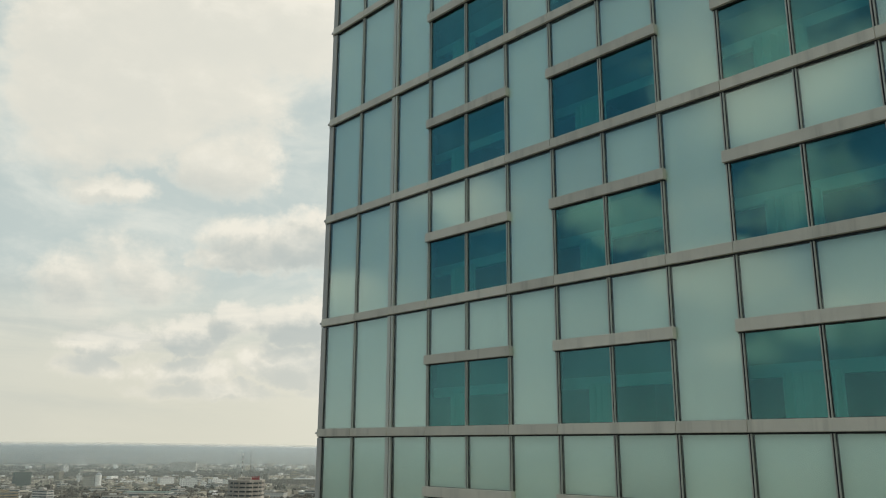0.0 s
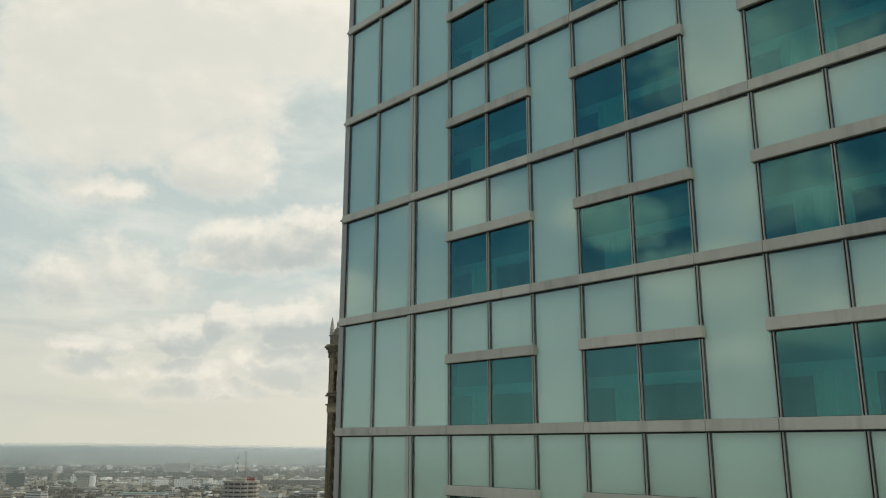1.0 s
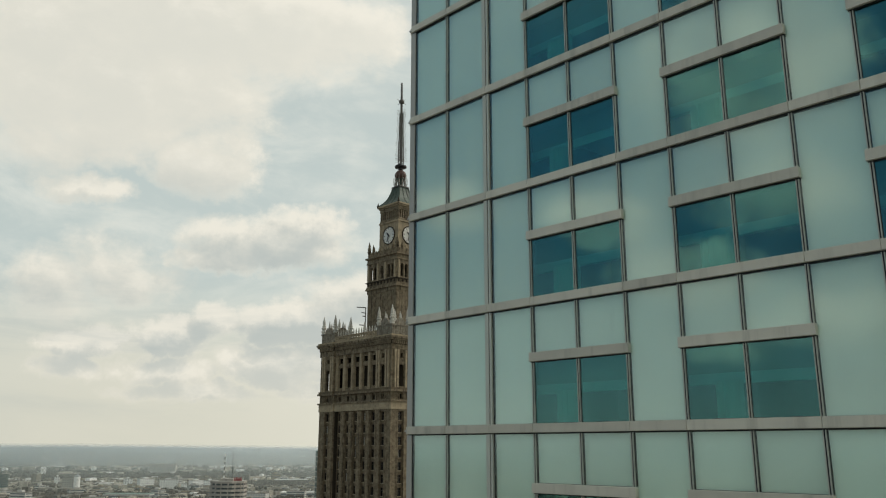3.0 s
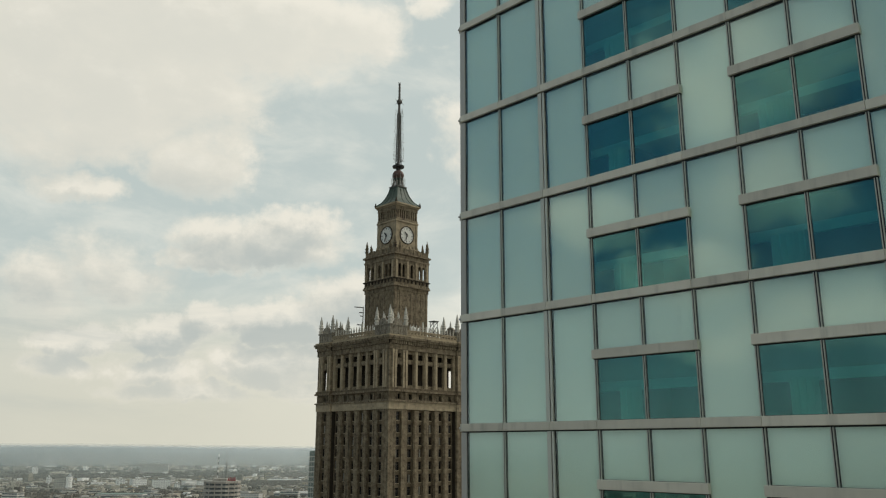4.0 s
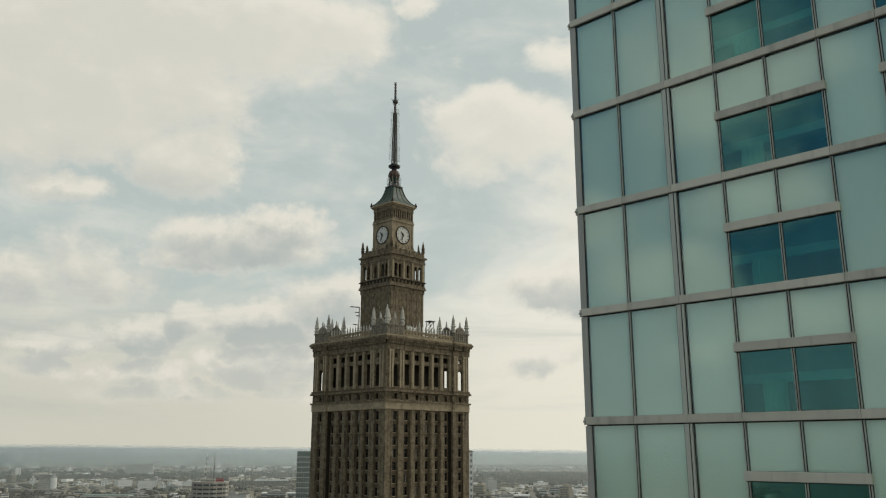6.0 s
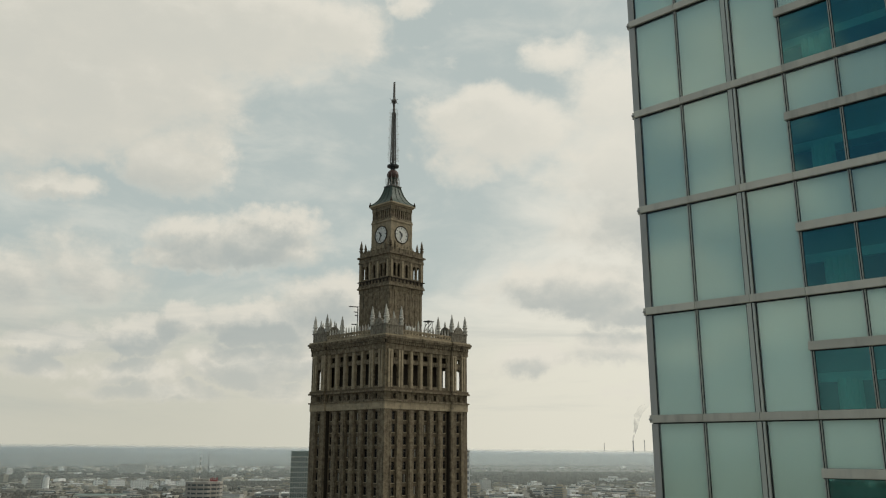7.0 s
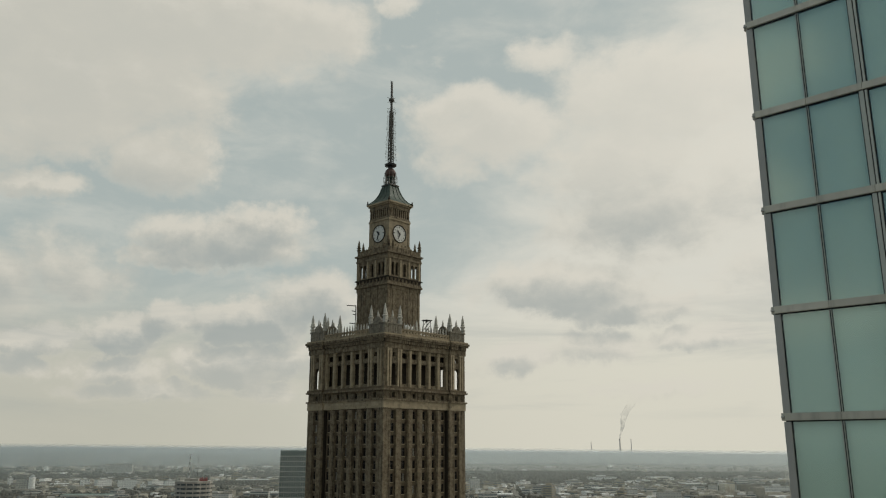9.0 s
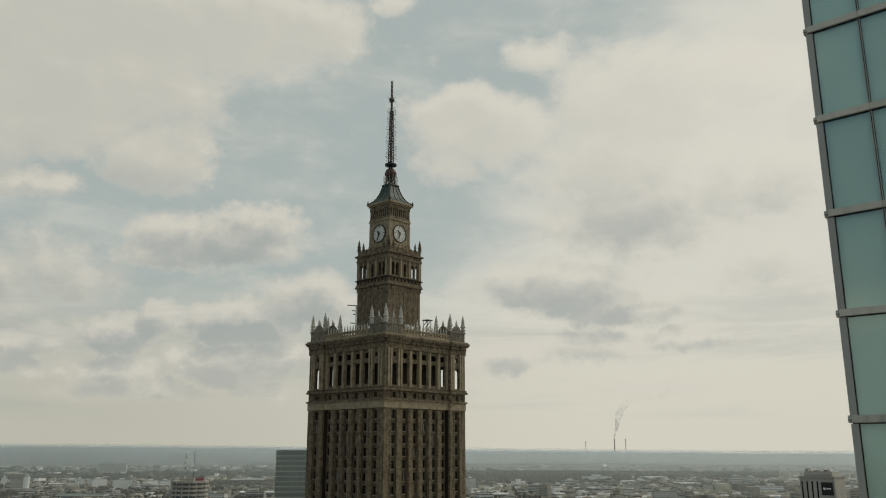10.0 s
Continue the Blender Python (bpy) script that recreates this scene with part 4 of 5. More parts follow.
    ring(bm, h2 + 0.35, 1.4, 167.6, 168.3)
    four("clock_surround", bm, M_STONE_PALE)
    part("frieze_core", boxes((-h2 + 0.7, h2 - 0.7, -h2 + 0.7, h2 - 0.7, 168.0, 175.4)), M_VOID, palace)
    bm = bmesh.new()
    box(bm, -h2 - 0.1, h2 - 0.7, -h2 - 0.1, -h2 + 0.7, 172.8, 174.4)
    box(bm, -h2 - 0.1, h2 - 0.7, -h2 - 0.1, -h2 + 0.7, 168.3, 169.2)
    four("colonnette_frieze", bm, M_STONE)
    post_me = mesh_of("colonnette", boxes((-0.34, 0.34, -h2, -h2 + 0.6, 169.2, 172.8)), M_STONE)
    for m in QUARTERS:
        for i in range(10):
            part("colonnette", post_me, None, palace, "", m @ pose(-h2 + 0.45 + i * (2 * h2 - 0.9) / 9, 0, 0))
    bm = bmesh.new()
    ring(bm, h2 + 0.5, 1.5, 174.4, 175.0)
    ring(bm, h2 + 1.0, 2.0, 175.0, 175.7)
    four("eaves", bm, M_STONE_PALE)
    # clock faces
    R = 3.55
    bm = bmesh.new()
    lathe(bm, [(R, 0.0), (R, 0.12)], 40)
    dial_me = mesh_of("clock_face", bm, M_DIAL)
    bm = bmesh.new()
    n = 40
    for i in range(n):
        a, b = 2 * math.pi * i / n, 2 * math.pi * (i + 1) / n
        quad = [(r * math.cos(t), r * math.sin(t)) for r, t in ((R - 0.05, a), (R - 0.05, b), (R + 0.32, b), (R + 0.32, a))]
        lo = [bm.verts.new((x, yy, 0)) for x, yy in quad]
        hi = [bm.verts.new((x, yy, 0.32)) for x, yy in quad]
        bm.faces.new(hi)
        bm.faces.new((lo[0], lo[3], hi[3], hi[0])[::-1])
        bm.faces.new((lo[0], lo[1], hi[1], hi[0])[::-1])
        bm.faces.new((lo[2], lo[3], hi[3], hi[2])[::-1])
    rim_me = mesh_of("rim", bm, M_STONE_DARK)
    bm = bmesh.new()
    for i in range(12):
        a = math.pi / 6 * i
        s, c = math.sin(a), math.cos(a)
        w, r0, r1 = (0.17, 2.45, 3.2) if i % 3 == 0 else (0.11, 2.6, 3.15)
        pts = [(r0, -w), (r1, -w), (r1, w), (r0, w)]
        lo = [bm.verts.new((r * s + t * c, r * c - t * s, 0.121)) for r, t in pts]
        hi = [bm.verts.new((r * s + t * c, r * c - t * s, 0.15)) for r, t in pts]
        bm.faces.new(hi)
        for i2 in range(4):
            bm.faces.new((lo[i2], lo[(i2 + 1) % 4], hi[(i2 + 1) % 4], hi[i2]))
    mark_me = mesh_of("hour_marks", bm, M_BLACK)

    def pointer(length, w, angle, zz):
        a = radians(angle)
        s, c = math.sin(a), math.cos(a)
        bm = bmesh.new()
        pts = [(-0.7, -w), (length * 0.7, -w * 1.3), (length, 0), (length * 0.7, w * 1.3), (-0.7, w)]
        lo = [bm.verts.new((r * s + t * c, r * c - t * s, zz)) for r, t in pts]
        hi = [bm.verts.new((r * s + t * c, r * c - t * s, zz + 0.08)) for r, t in pts]
        bm.faces.new(hi)
        bm.faces.new(lo[::-1])
        for i in range(5):
            bm.faces.new((lo[i], lo[(i + 1) % 5], hi[(i + 1) % 5], hi[i]))
        return bm

    hour_me = mesh_of("hour_pointer", pointer(2.0, 0.24, 317, 0.25), M_BLACK)
    minute_me = mesh_of("minute_pointer", pointer(2.9, 0.17, 198, 0.36), M_BLACK)
    for m in QUARTERS:
        face = part("clock_face", dial_me, None, palace, "white clock dial with dark hour marks", m @ pose(0, -h2 - 0.0, 162.2, 90))
        for nm, me in (("rim", rim_me), ("hour_marks", mark_me), ("hour_pointer", hour_me), ("minute_pointer", minute_me)):
            part(nm, me, None, face)
    # concave copper roof with raised hips
    bm = bmesh.new()
    prof = [(6.9, 175.7), (6.6, 176.1), (5.3, 177.2), (4.3, 178.5), (3.5, 180.2), (2.9, 182.0), (2.5, 183.6), (2.35, 184.4)]
    rings = [[bm.verts.new((sx * r, sy * r, zz)) for sx, sy in ((-1, -1), (1, -1), (1, 1), (-1, 1))] for r, zz in prof]
    for a, b in zip(rings, rings[1:]):
        for i in range(4):
            bm.faces.new((a[i], a[(i + 1) % 4], b[(i + 1) % 4], b[i]))
    bm.faces.new(rings[0][::-1])
    bm.faces.new(rings[-1])
    for sx, sy in ((-1, -1), (1, -1), (1, 1), (-1, 1)):
        for (r0, q0), (r1, q1) in zip(prof, prof[1:]):
            rod(bm, (sx * r0, sy * r0, q0), (sx * r1, sy * r1, q1), 0.24)
            for k in (-0.33, 0.33):
                rod(bm, (sx * r0, sy * r0 * k, q0), (sx * r1, sy * r1 * k, q1), 0.14, 4)
                rod(bm, (sx * r0 * k, sy * r0, q0), (sx * r1 * k, sy * r1, q1), 0.14, 4)
    part("copper_roof", bm, M_COPPER, palace, "green patinated copper roof")
    for sx, sy in ((-1, -1), (1, -1), (1, 1), (-1, 1)):
        bm = bmesh.new()
        lathe(bm, [(0.5, 175.6), (0.55, 176.2), (0.3, 176.6), (0.25, 177.0), (0.05, 177.6)], 6, sx * 6.7, sy * 6.7)
        part("acroterion", bm, M_STONE_DARK, palace)
    # lantern, ball, dish and mast
    bm = boxes((-2.7, 2.7, -2.7, 2.7, 184.2, 184.7))
    for i in range(12):
        a = 2 * math.pi * i / 12
        rod(bm, (2.6 * math.cos(a), 2.6 * math.sin(a), 184.7), (2.6 * math.cos(a), 2.6 * math.sin(a), 186.3), 0.08)
    for i in range(12):
        a, b = 2 * math.pi * i / 12, 2 * math.pi * (i + 1) / 12
        rod(bm, (2.6 * math.cos(a), 2.6 * math.sin(a), 186.2), (2.6 * math.cos(b), 2.6 * math.sin(b), 186.2), 0.07)
    part("gallery_railing", bm, M_MAST, palace)
    bm = bmesh.new()
    lathe(bm, [(1.1, 184.5), (1.1, 187.6), (2.1, 187.8), (2.2, 188.3), (1.9, 188.5)], 12)
    part("lantern", bm, M_COPPER, palace)
    bm = bmesh.new()
    for i in range(10):
        a = 2 * math.pi * i / 10
        c, s_ = math.cos(a), math.sin(a)
        rod(bm, (2.2 * c, 2.2 * s_, 184.7), (2.0 * c, 2.0 * s_, 187.7), 0.22, 6)
        rod(bm, (2.5 * c, 2.5 * s_, 187.7), (2.5 * c, 2.5 * s_, 190.4), 0.09, 4)
        rod(bm, (2.9 * c, 2.9 * s_, 184.6), (3.0 * c, 3.0 * s_, 188.6), 0.08, 4)
    part("lantern_columns", bm, M_AERIAL, palace, "pale columns and thin aerials of the lantern")
    bm = bmesh.new()
    lathe(bm, [(2.45 * math.sin(math.pi * i / 10) + 0.02, 190.1 - 2.4 * math.cos(math.pi * i / 10)) for i in range(11)], 16)
    part("ball", bm, M_RUST, palace, "dark rusty metal ball")
    bm = bmesh.new()
    lathe(bm, [(1.0, 192.2), (1.0, 193.4), (2.5, 193.6), (2.6, 194.3), (2.3, 194.4), (1.2, 194.6)], 16)
    part("collar", bm, M_BLACK, palace)
    bm = bmesh.new()
    for (r0, q0), (r1, q1) in (((1.15, 194.5), (0.95, 206.0)), ((0.9, 206.0), (0.7, 219.0))):
        for i in range(4):
            a = math.pi / 4 + math.pi / 2 * i
            rod(bm, (r0 * math.cos(a), r0 * math.sin(a), q0), (r1 * math.cos(a), r1 * math.sin(a), q1), 0.22)
        steps = int((q1 - q0) / 1.6)
        for k in range(steps):
            f0, f1 = k / steps, (k + 1) / steps
            for i in range(4):
                a, b = math.pi / 4 + math.pi / 2 * i, math.pi / 4 + math.pi / 2 * (i + 1)
                ra, rb = r0 + (r1 - r0) * f0, r0 + (r1 - r0) * f1
                rod(bm, (ra * math.cos(a), ra * math.sin(a), q0 + (q1 - q0) * f0), (rb * math.cos(b), rb * math.sin(b), q0 + (q1 - q0) * f1), 0.12, 4)
    lathe(bm, [(0.55, 194.5), (0.45, 219.0), (0.35, 222.0)], 8)
    part("mast", bm, M_MAST, palace)
    bm = bmesh.new()
    rng = random.Random(11)
    for k in range(40):
        q = 196.3 + k * 0.62
        for i in range(4):
            a = math.pi / 2 * i + 0.55
            l = rng.uniform(2.0, 2.9) * (1 - 0.3 * (q - 196) / 25)
            tip = (l * math.cos(a), l * math.sin(a), q + rng.uniform(-0.1, 0.2))
            rod(bm, (0.5 * math.cos(a), 0.5 * math.sin(a), q), tip, 0.075, 4)
            if rng.random() < 0.35:
                rod(bm, (tip[0] * 0.9, tip[1] * 0.9, q - 0.25), (tip[0] * 0.9, tip[1] * 0.9, q + 0.3), 0.1, 4)
    part("aerial", bm, M_AERIAL, palace, "pale comb-like broadcasting aerials")
    bm = bmesh.new()
    lathe(bm, [(1.2 * math.sin(math.pi * i / 8) + 0.02, 224.4 - 1.2 * math.cos(math.pi * i / 8)) for i in range(9)], 10)
    for i in range(10):
        a = 2 * math.pi * i / 10
        rod(bm, (0, 0, 224.4), (1.9 * math.cos(a), 1.9 * math.sin(a), 224.4 + 1.3 * math.sin(3 * a)), 0.1, 4)
    part("aerial_ball", bm, M_MAST, palace)
    bm = bmesh.new()
    lathe(bm, [(0.55, 219.0), (0.5, 226.0), (0.42, 233.0)], 6)
    for q in (226.5, 228.0, 229.5, 231.0, 232.4, 233.4):
        rod(bm, (-0.75, 0, q), (0.75, 0, q), 0.09, 4)
        rod(bm, (0, -0.75, q), (0, 0.75, q), 0.09, 4)
    part("mast_top", bm, M_MAST, palace)


build_shaft()
build_upper_storeys()
build_crown()
build_clock_tower()


def on_palace(x, y, z):
    return palace.matrix_basis @ Vector((x, y, z))


def build_terrace_gear():
    """Dishes, a lattice stand and a pole with arms, on the terrace."""
    for x, y, s in ((-13.0, -19.0, 1.5), (-8.5, -20.0, 1.2), (-19.3, -11.0, 1.1), (-5.0, -19.6, 1.0)):
        p = on_palace(x, y, 117.05)
        dish = thing("satellite_dish", "white satellite dish on a short post on the stone terrace", "dish", pose(p.x, p.y, p.z, 0, 0, 20 * x), "terrace dishes")
        bm = bmesh.new()
        rod(bm, (0, 0, 0), (0, 0, 3.0), 0.12)
        part("post", bm, M_MAST, dish)
        bm = bmesh.new()
        lathe(bm, [(0.05, 0), (0.55 * s, 0.12 * s), (0.95 * s, 0.38 * s), (1.0 * s, 0.5 * s), (0.9 * s, 0.44 * s), (0.05, 0.12)], 14)
        part("reflector", bm, M_WHITE, dish, "white round reflector", pose(0, 0, 3.2, 70))
    p = on_palace(4.0, -18.5, 117.05)
    stand = thing("lattice_stand", "grey steel lattice stand with a flat top", "stand", pose(p.x, p.y, p.z, 0, 0, 43))
    bm = bmesh.new()
    for sx in (-1, 1):
        for sy in (-1, 1):
            rod(bm, (1.0 * sx, 1.0 * sy, 0), (1.0 * sx, 1.0 * sy, 7.6), 0.12)
    for k in range(4):
        for sx in (-1, 1):
            rod(bm, (-1.0, 1.0 * sx, 1.9 * k), (1.0, 1.0 * sx, 1.9 * (k + 1)), 0.09)
            rod(bm, (1.0 * sx, -1.0, 1.9 * (k + 1)), (1.0 * sx, 1.0, 1.9 * k), 0.09)
    part("lattice", bm, M_MAST, stand)
    part("platform", boxes((-1.5, 1.5, -1.5, 1.5, 7.6, 7.9)), M_MAST, stand)
    p = on_palace(-15.1, 2.9, 117.05)
    pole = thing("aerial_pole", "thin grey aerial pole with sideways arms", "aerial", pose(p.x, p.y, p.z, 0, 0, 0))
    bm = bmesh.new()
    rod(bm, (0, 0, 0), (0, 0, 14.0), 0.2)
    part("pole", bm, M_MAST, pole)
    for q, l in ((13.8, 3.6), (11.6, 1.6), (10.2, 1.2), (6.6, 2.4)):
        bm = bmesh.new()
        rod(bm, (0, 0, q), (-l, -0.3, q + 0.15), 0.2)
        part("arm", bm, M_MAST, pole)


build_terrace_gear()


# ---- town ----
def slab_block(name, label, category, at, w, d, h, storeys, wall, group="", bays=0, roof_box=True, roof=None, glass=None):
    """A flat-roofed block with window bands, parapet and a roof plant room."""
    ob = thing(name, label, category, at, group)
    part("wall", boxes((-w / 2, w / 2, -d / 2, d / 2, 0, h)), wall, ob)
    part("roof", boxes((-w / 2 + 0.4, w / 2 - 0.4, -d / 2 + 0.4, d / 2 - 0.4, h, h + 0.15), (-w / 2, w / 2, -d / 2, -d / 2 + 0.4, h, h + 0.9), (-w / 2, w / 2, d / 2 - 0.4, d / 2, h, h + 0.9),
                       (-w / 2, -w / 2 + 0.4, -d / 2 + 0.4, d / 2 - 0.4, h, h + 0.9), (w / 2 - 0.4, w / 2, -d / 2 + 0.4, d / 2 - 0.4, h, h + 0.9)), roof or M_ROOF, ob)
    if roof_box:
        part("plant_room", boxes((-w * 0.18, w * 0.14, -d * 0.25, d * 0.25, h + 0.15, h + 3.2)), wall, ob)
    pitch = h / storeys
    for k in range(storeys):
        z0, z1 = k * pitch + 0.3 * pitch, k * pitch + 0.78 * pitch
        bm = bmesh.new()
        if bays:
            bw = w / bays
            for i in range(bays):
                x = -w / 2 + bw * (i + 0.5)
                box(bm, x - bw * 0.3, x + bw * 0.3, -d / 2 - 0.06, -d / 2 + 0.1, z0, z1)
            nd = max(int(d / bw), 1)
            for i in range(nd):
                y = -d / 2 + d / nd * (i + 0.5)
                box(bm, -w / 2 - 0.06, -w / 2 + 0.1, y - bw * 0.3, y + bw * 0.3, z0, z1)
                box(bm, w / 2 - 0.1, w / 2 + 0.06, y - bw * 0.3, y + bw * 0.3, z0, z1)
        else:
            box(bm, -w / 2 + 0.6, w / 2 - 0.6, -d / 2 - 0.06, -d / 2 + 0.1, z0, z1)
            box(bm, -w / 2 - 0.06, -w / 2 + 0.1, -d / 2 + 0.6, d / 2 - 0.6, z0, z1)
            box(bm, w / 2 - 0.1, w / 2 + 0.06, -d / 2 + 0.6, d / 2 - 0.6, z0, z1)
        part("window_band", bm, glass or M_WINDOWBAND, ob)
    return ob


def build_landmarks():
    # polygonal office block with two masts and a red sign on the roof
    x, y, h = -231.0, 955.0, 38.8
    ob = thing("office_block", "pale grey polygonal office block with masts on the roof", "office building", pose(x, y, 0))
    n, r = 8, 20.5
    bm = bmesh.new()
    lathe(bm, [(r * 0.93, 0), (r * 0.93, h - 0.6)], n, turn=math.pi / 8)
    part("wall", bm, M_WINDOWBAND, ob)
    for k in range(9):
        bm = bmesh.new()
        z = h - 4.4 * k
        lathe(bm, [(r, z - 2.5), (r, z)], n, turn=math.pi / 8)
        part("storey_band", bm, M_OFFICE, ob)
        for i in range(16):
            a = 2 * math.pi * (i + 0.5) / 16
            rr = r * 0.945
            bm = bmesh.new()
            rod(bm, (rr * math.cos(a), rr * math.sin(a), z - 4.4), (rr * math.cos(a), rr * math.sin(a), z - 2.4), 0.6, 4)
            part("window_post", bm, M_OFFICE, ob)
    part("plant_room", boxes((-9, 6, -7, 7, h, h + 2.5)), M_OFFICE, ob)
    for dx, top in ((-6.0, 68.0), (3.2, 71.0)):
        bm = bmesh.new()
        for i in range(10):
            z0, z1 = h + (top - h) * i / 10, h + (top - h) * (i + 1) / 10
            had = set(bm.faces)
            rod(bm, (dx, 0, z0), (dx, 0, z1), 0.42 if dx < 0 else 0.3, 6)
            for f in set(bm.faces) - had:
                f.material_index = i % 2 if dx < 0 else 0
        part("roof_mast", bm, [M_MAST, M_WHITE] if dx < 0 else [M_MAST], ob)
    bm = bmesh.new()
    for i in range(4):
        box(bm, 8.0 + 2.3 * i, 9.4 + 2.3 * i, -10.2, -9.8, h + 1.8, h + 3.6 + 0.8 * (i % 2))
    box(bm, 7.6, 16.8, -9.8, -9.6, h + 0.2, h + 1.8)
    part("roof_sign", bm, M_RED, ob, "red rooftop sign of plain bars")

    # dark green glass office slab beyond the stone tower
    x0, w, d, y, h = -172.0, 74.0, 30.0, 1245.0, 70.3
    ob = thing("glass_office_slab", "dark green glass office slab with grey grid", "office building", pose(x0 + w / 2, y, 0))
    part("wall", boxes((-w / 2, w / 2, -d / 2, d / 2, 0, h)), M_GREENGLASS, ob)
    part("roof_screen", boxes((-w / 2 + 0.3, w / 2 - 0.3, -d / 2 - 0.25, d / 2 - 0.3, h - 7.0, h + 0.2)), M_GREENGLASS, ob)
    for k in range(9):
        z = h - 7.2 - 7.2 * k
        part("storey_band", boxes((-w / 2 - 0.2, w / 2 + 0.2, -d / 2 - 0.35, d / 2, z - 1.5, z)), M_GRID, ob)
    bm = bmesh.new()
    for i in range(23):
        xx = -w / 2 + w * i / 22
        box(bm, xx - 0.2, xx + 0.2, -d / 2 - 0.32, -d / 2, 0, h - 7.2)
    part("fins", bm, M_GRID, ob)

    # white dwelling tower seen past the stone tower's other side
    slab_block("apartment_tower", "white apartment tower with small square windows", "apartment building", pose(17.0, 460, 0, 0, 0, 0), 17, 15, 73.3, 24, M_WHITE, bays=9, glass=M_FARPANE)

    slab_block("office_tower", "blue glass and grey concrete office tower", "office building", pose(-773, 1512, 0, 0, 0, 27), 30, 24, 28.5, 8, M_GREENGLASS, bays=10)
    # white water tower with a domed cap, and the grey block beside it
    ob = thing("water_tower", "slim white round tower with a domed cap", "tower", pose(-634, 1512, 0))
    bm = bmesh.new()
    lathe(bm, [(5.4, 0), (5.2, 22.0), (5.6, 22.4), (5.6, 23.4), (4.9, 23.8)], 16)
    part("shaft", bm, M_WHITE, ob)
    bm = bmesh.new()
    lathe(bm, [(4.6, 23.8), (4.2, 25.4), (2.8, 26.8), (1.0, 27.6), (0.6, 29.2), (0.05, 29.4)], 16)
    part("cap", bm, M_FARPANE, ob)
    slab_block("office_building", "grey flat-roofed office building beside a white tower", "office building", pose(-655, 1530, 0, 0, 0, 20), 24, 18, 19.0, 5, M_OFFICE, bays=6, roof_box=False)

    # concrete tower with a dark sign and roof masts
    x, y, h = 358.9, 698.2, 50.0
    ob = thing("concrete_tower", "grey concrete tower with dark slots and roof plant", "office building", pose(x, y, 0, 0, 0, -45))
    w, d = 28.0, 30.0
    part("wall", boxes((-w / 2, w / 2, -d / 2, d / 2, 0, h)), M_OFFICE, ob)
    part("roof", boxes((-w / 2 - 0.5, w / 2 + 0.5, -d / 2 - 0.5, d / 2 + 0.5, h, h + 1.3)), M_OFFICE, ob)
    for i in range(4):
        xx = -w / 2 + 1.8 + 4.1 * i
        part("slot", boxes((xx - 0.6, xx + 0.6, -d / 2 - 0.1, -d / 2 + 0.2, 0, h - 3.0)), M_PANE, ob)
    sign = part("sign_board", boxes((3.2, 12.4, -d / 2 - 0.6, -d / 2, h - 14.0, h - 3.6)), M_BLACK, ob, "dark square sign board")
    part("sign_bars", boxes((4.6, 6.6, -d / 2 - 0.7, -d / 2 - 0.6, h - 9.6, h - 7.9), (7.2, 10.8, -d / 2 - 0.7, -d / 2 - 0.6, h - 9.3, h - 8.2)), M_WHITE, sign)
    part("plant_room", boxes((-w / 2 + 3, w / 2 - 2, -d / 2 + 3, d / 2 - 5, h + 1.3, h + 4.6), (-w / 2 + 4, w / 2 - 3, -d / 2 + 2.4, -d / 2 + 3, h + 2.0, h + 3.6)), M_OFFICE, ob)
    for x0, x1, z1 in ((-10, -7.5, 7.2), (-6.5, -4, 5.6), (-3, 1, 6.0), (2.2, 4, 5.4), (5, 8.5, 6.4), (9, 10.8, 5.2)):
        part("cooling_unit", boxes((x0, x1, -d / 2 + 4, -d / 2 + 9, h + 4.6, h + z1)), M_OFFICE, ob)
    for dx, hh in ((-9, 19), (-3, 17), (1, 12), (6, 20), (10, 15)):
        bm = bmesh.new()
        rod(bm, (dx, 0, h + 1.3), (dx, 0, h + hh), 0.1, 5)
        part("aerial", bm, M_MAST, ob)


build_landmarks()


def build_chimneys():
    for x, top, r in ((1303.0, 117.0, 4.4), (1363.0, 119.0, 2.6), (1146.0, 104.0, 2.3)):
        y = math.sqrt(4880.0 ** 2 - x * x) - 20
        ob = thing("chimney", "tall grey power station chimney on the hazy horizon", "chimney", pose(x, y, 36), "power station chimneys")
        bm = bmesh.new()
        lathe(bm, [(r, 0), (r * 0.8, (top - 36) * 0.6), (r * 0.7, top - 36)], 10)
        part("shaft", bm, M_CHIMNEY, ob)
        bm = bmesh.new()
        lathe(bm, [(r * 0.85, top - 44), (r * 0.85, top - 37)], 10)
        part("collar", bm, M_CONCRETE, ob)


build_chimneys()


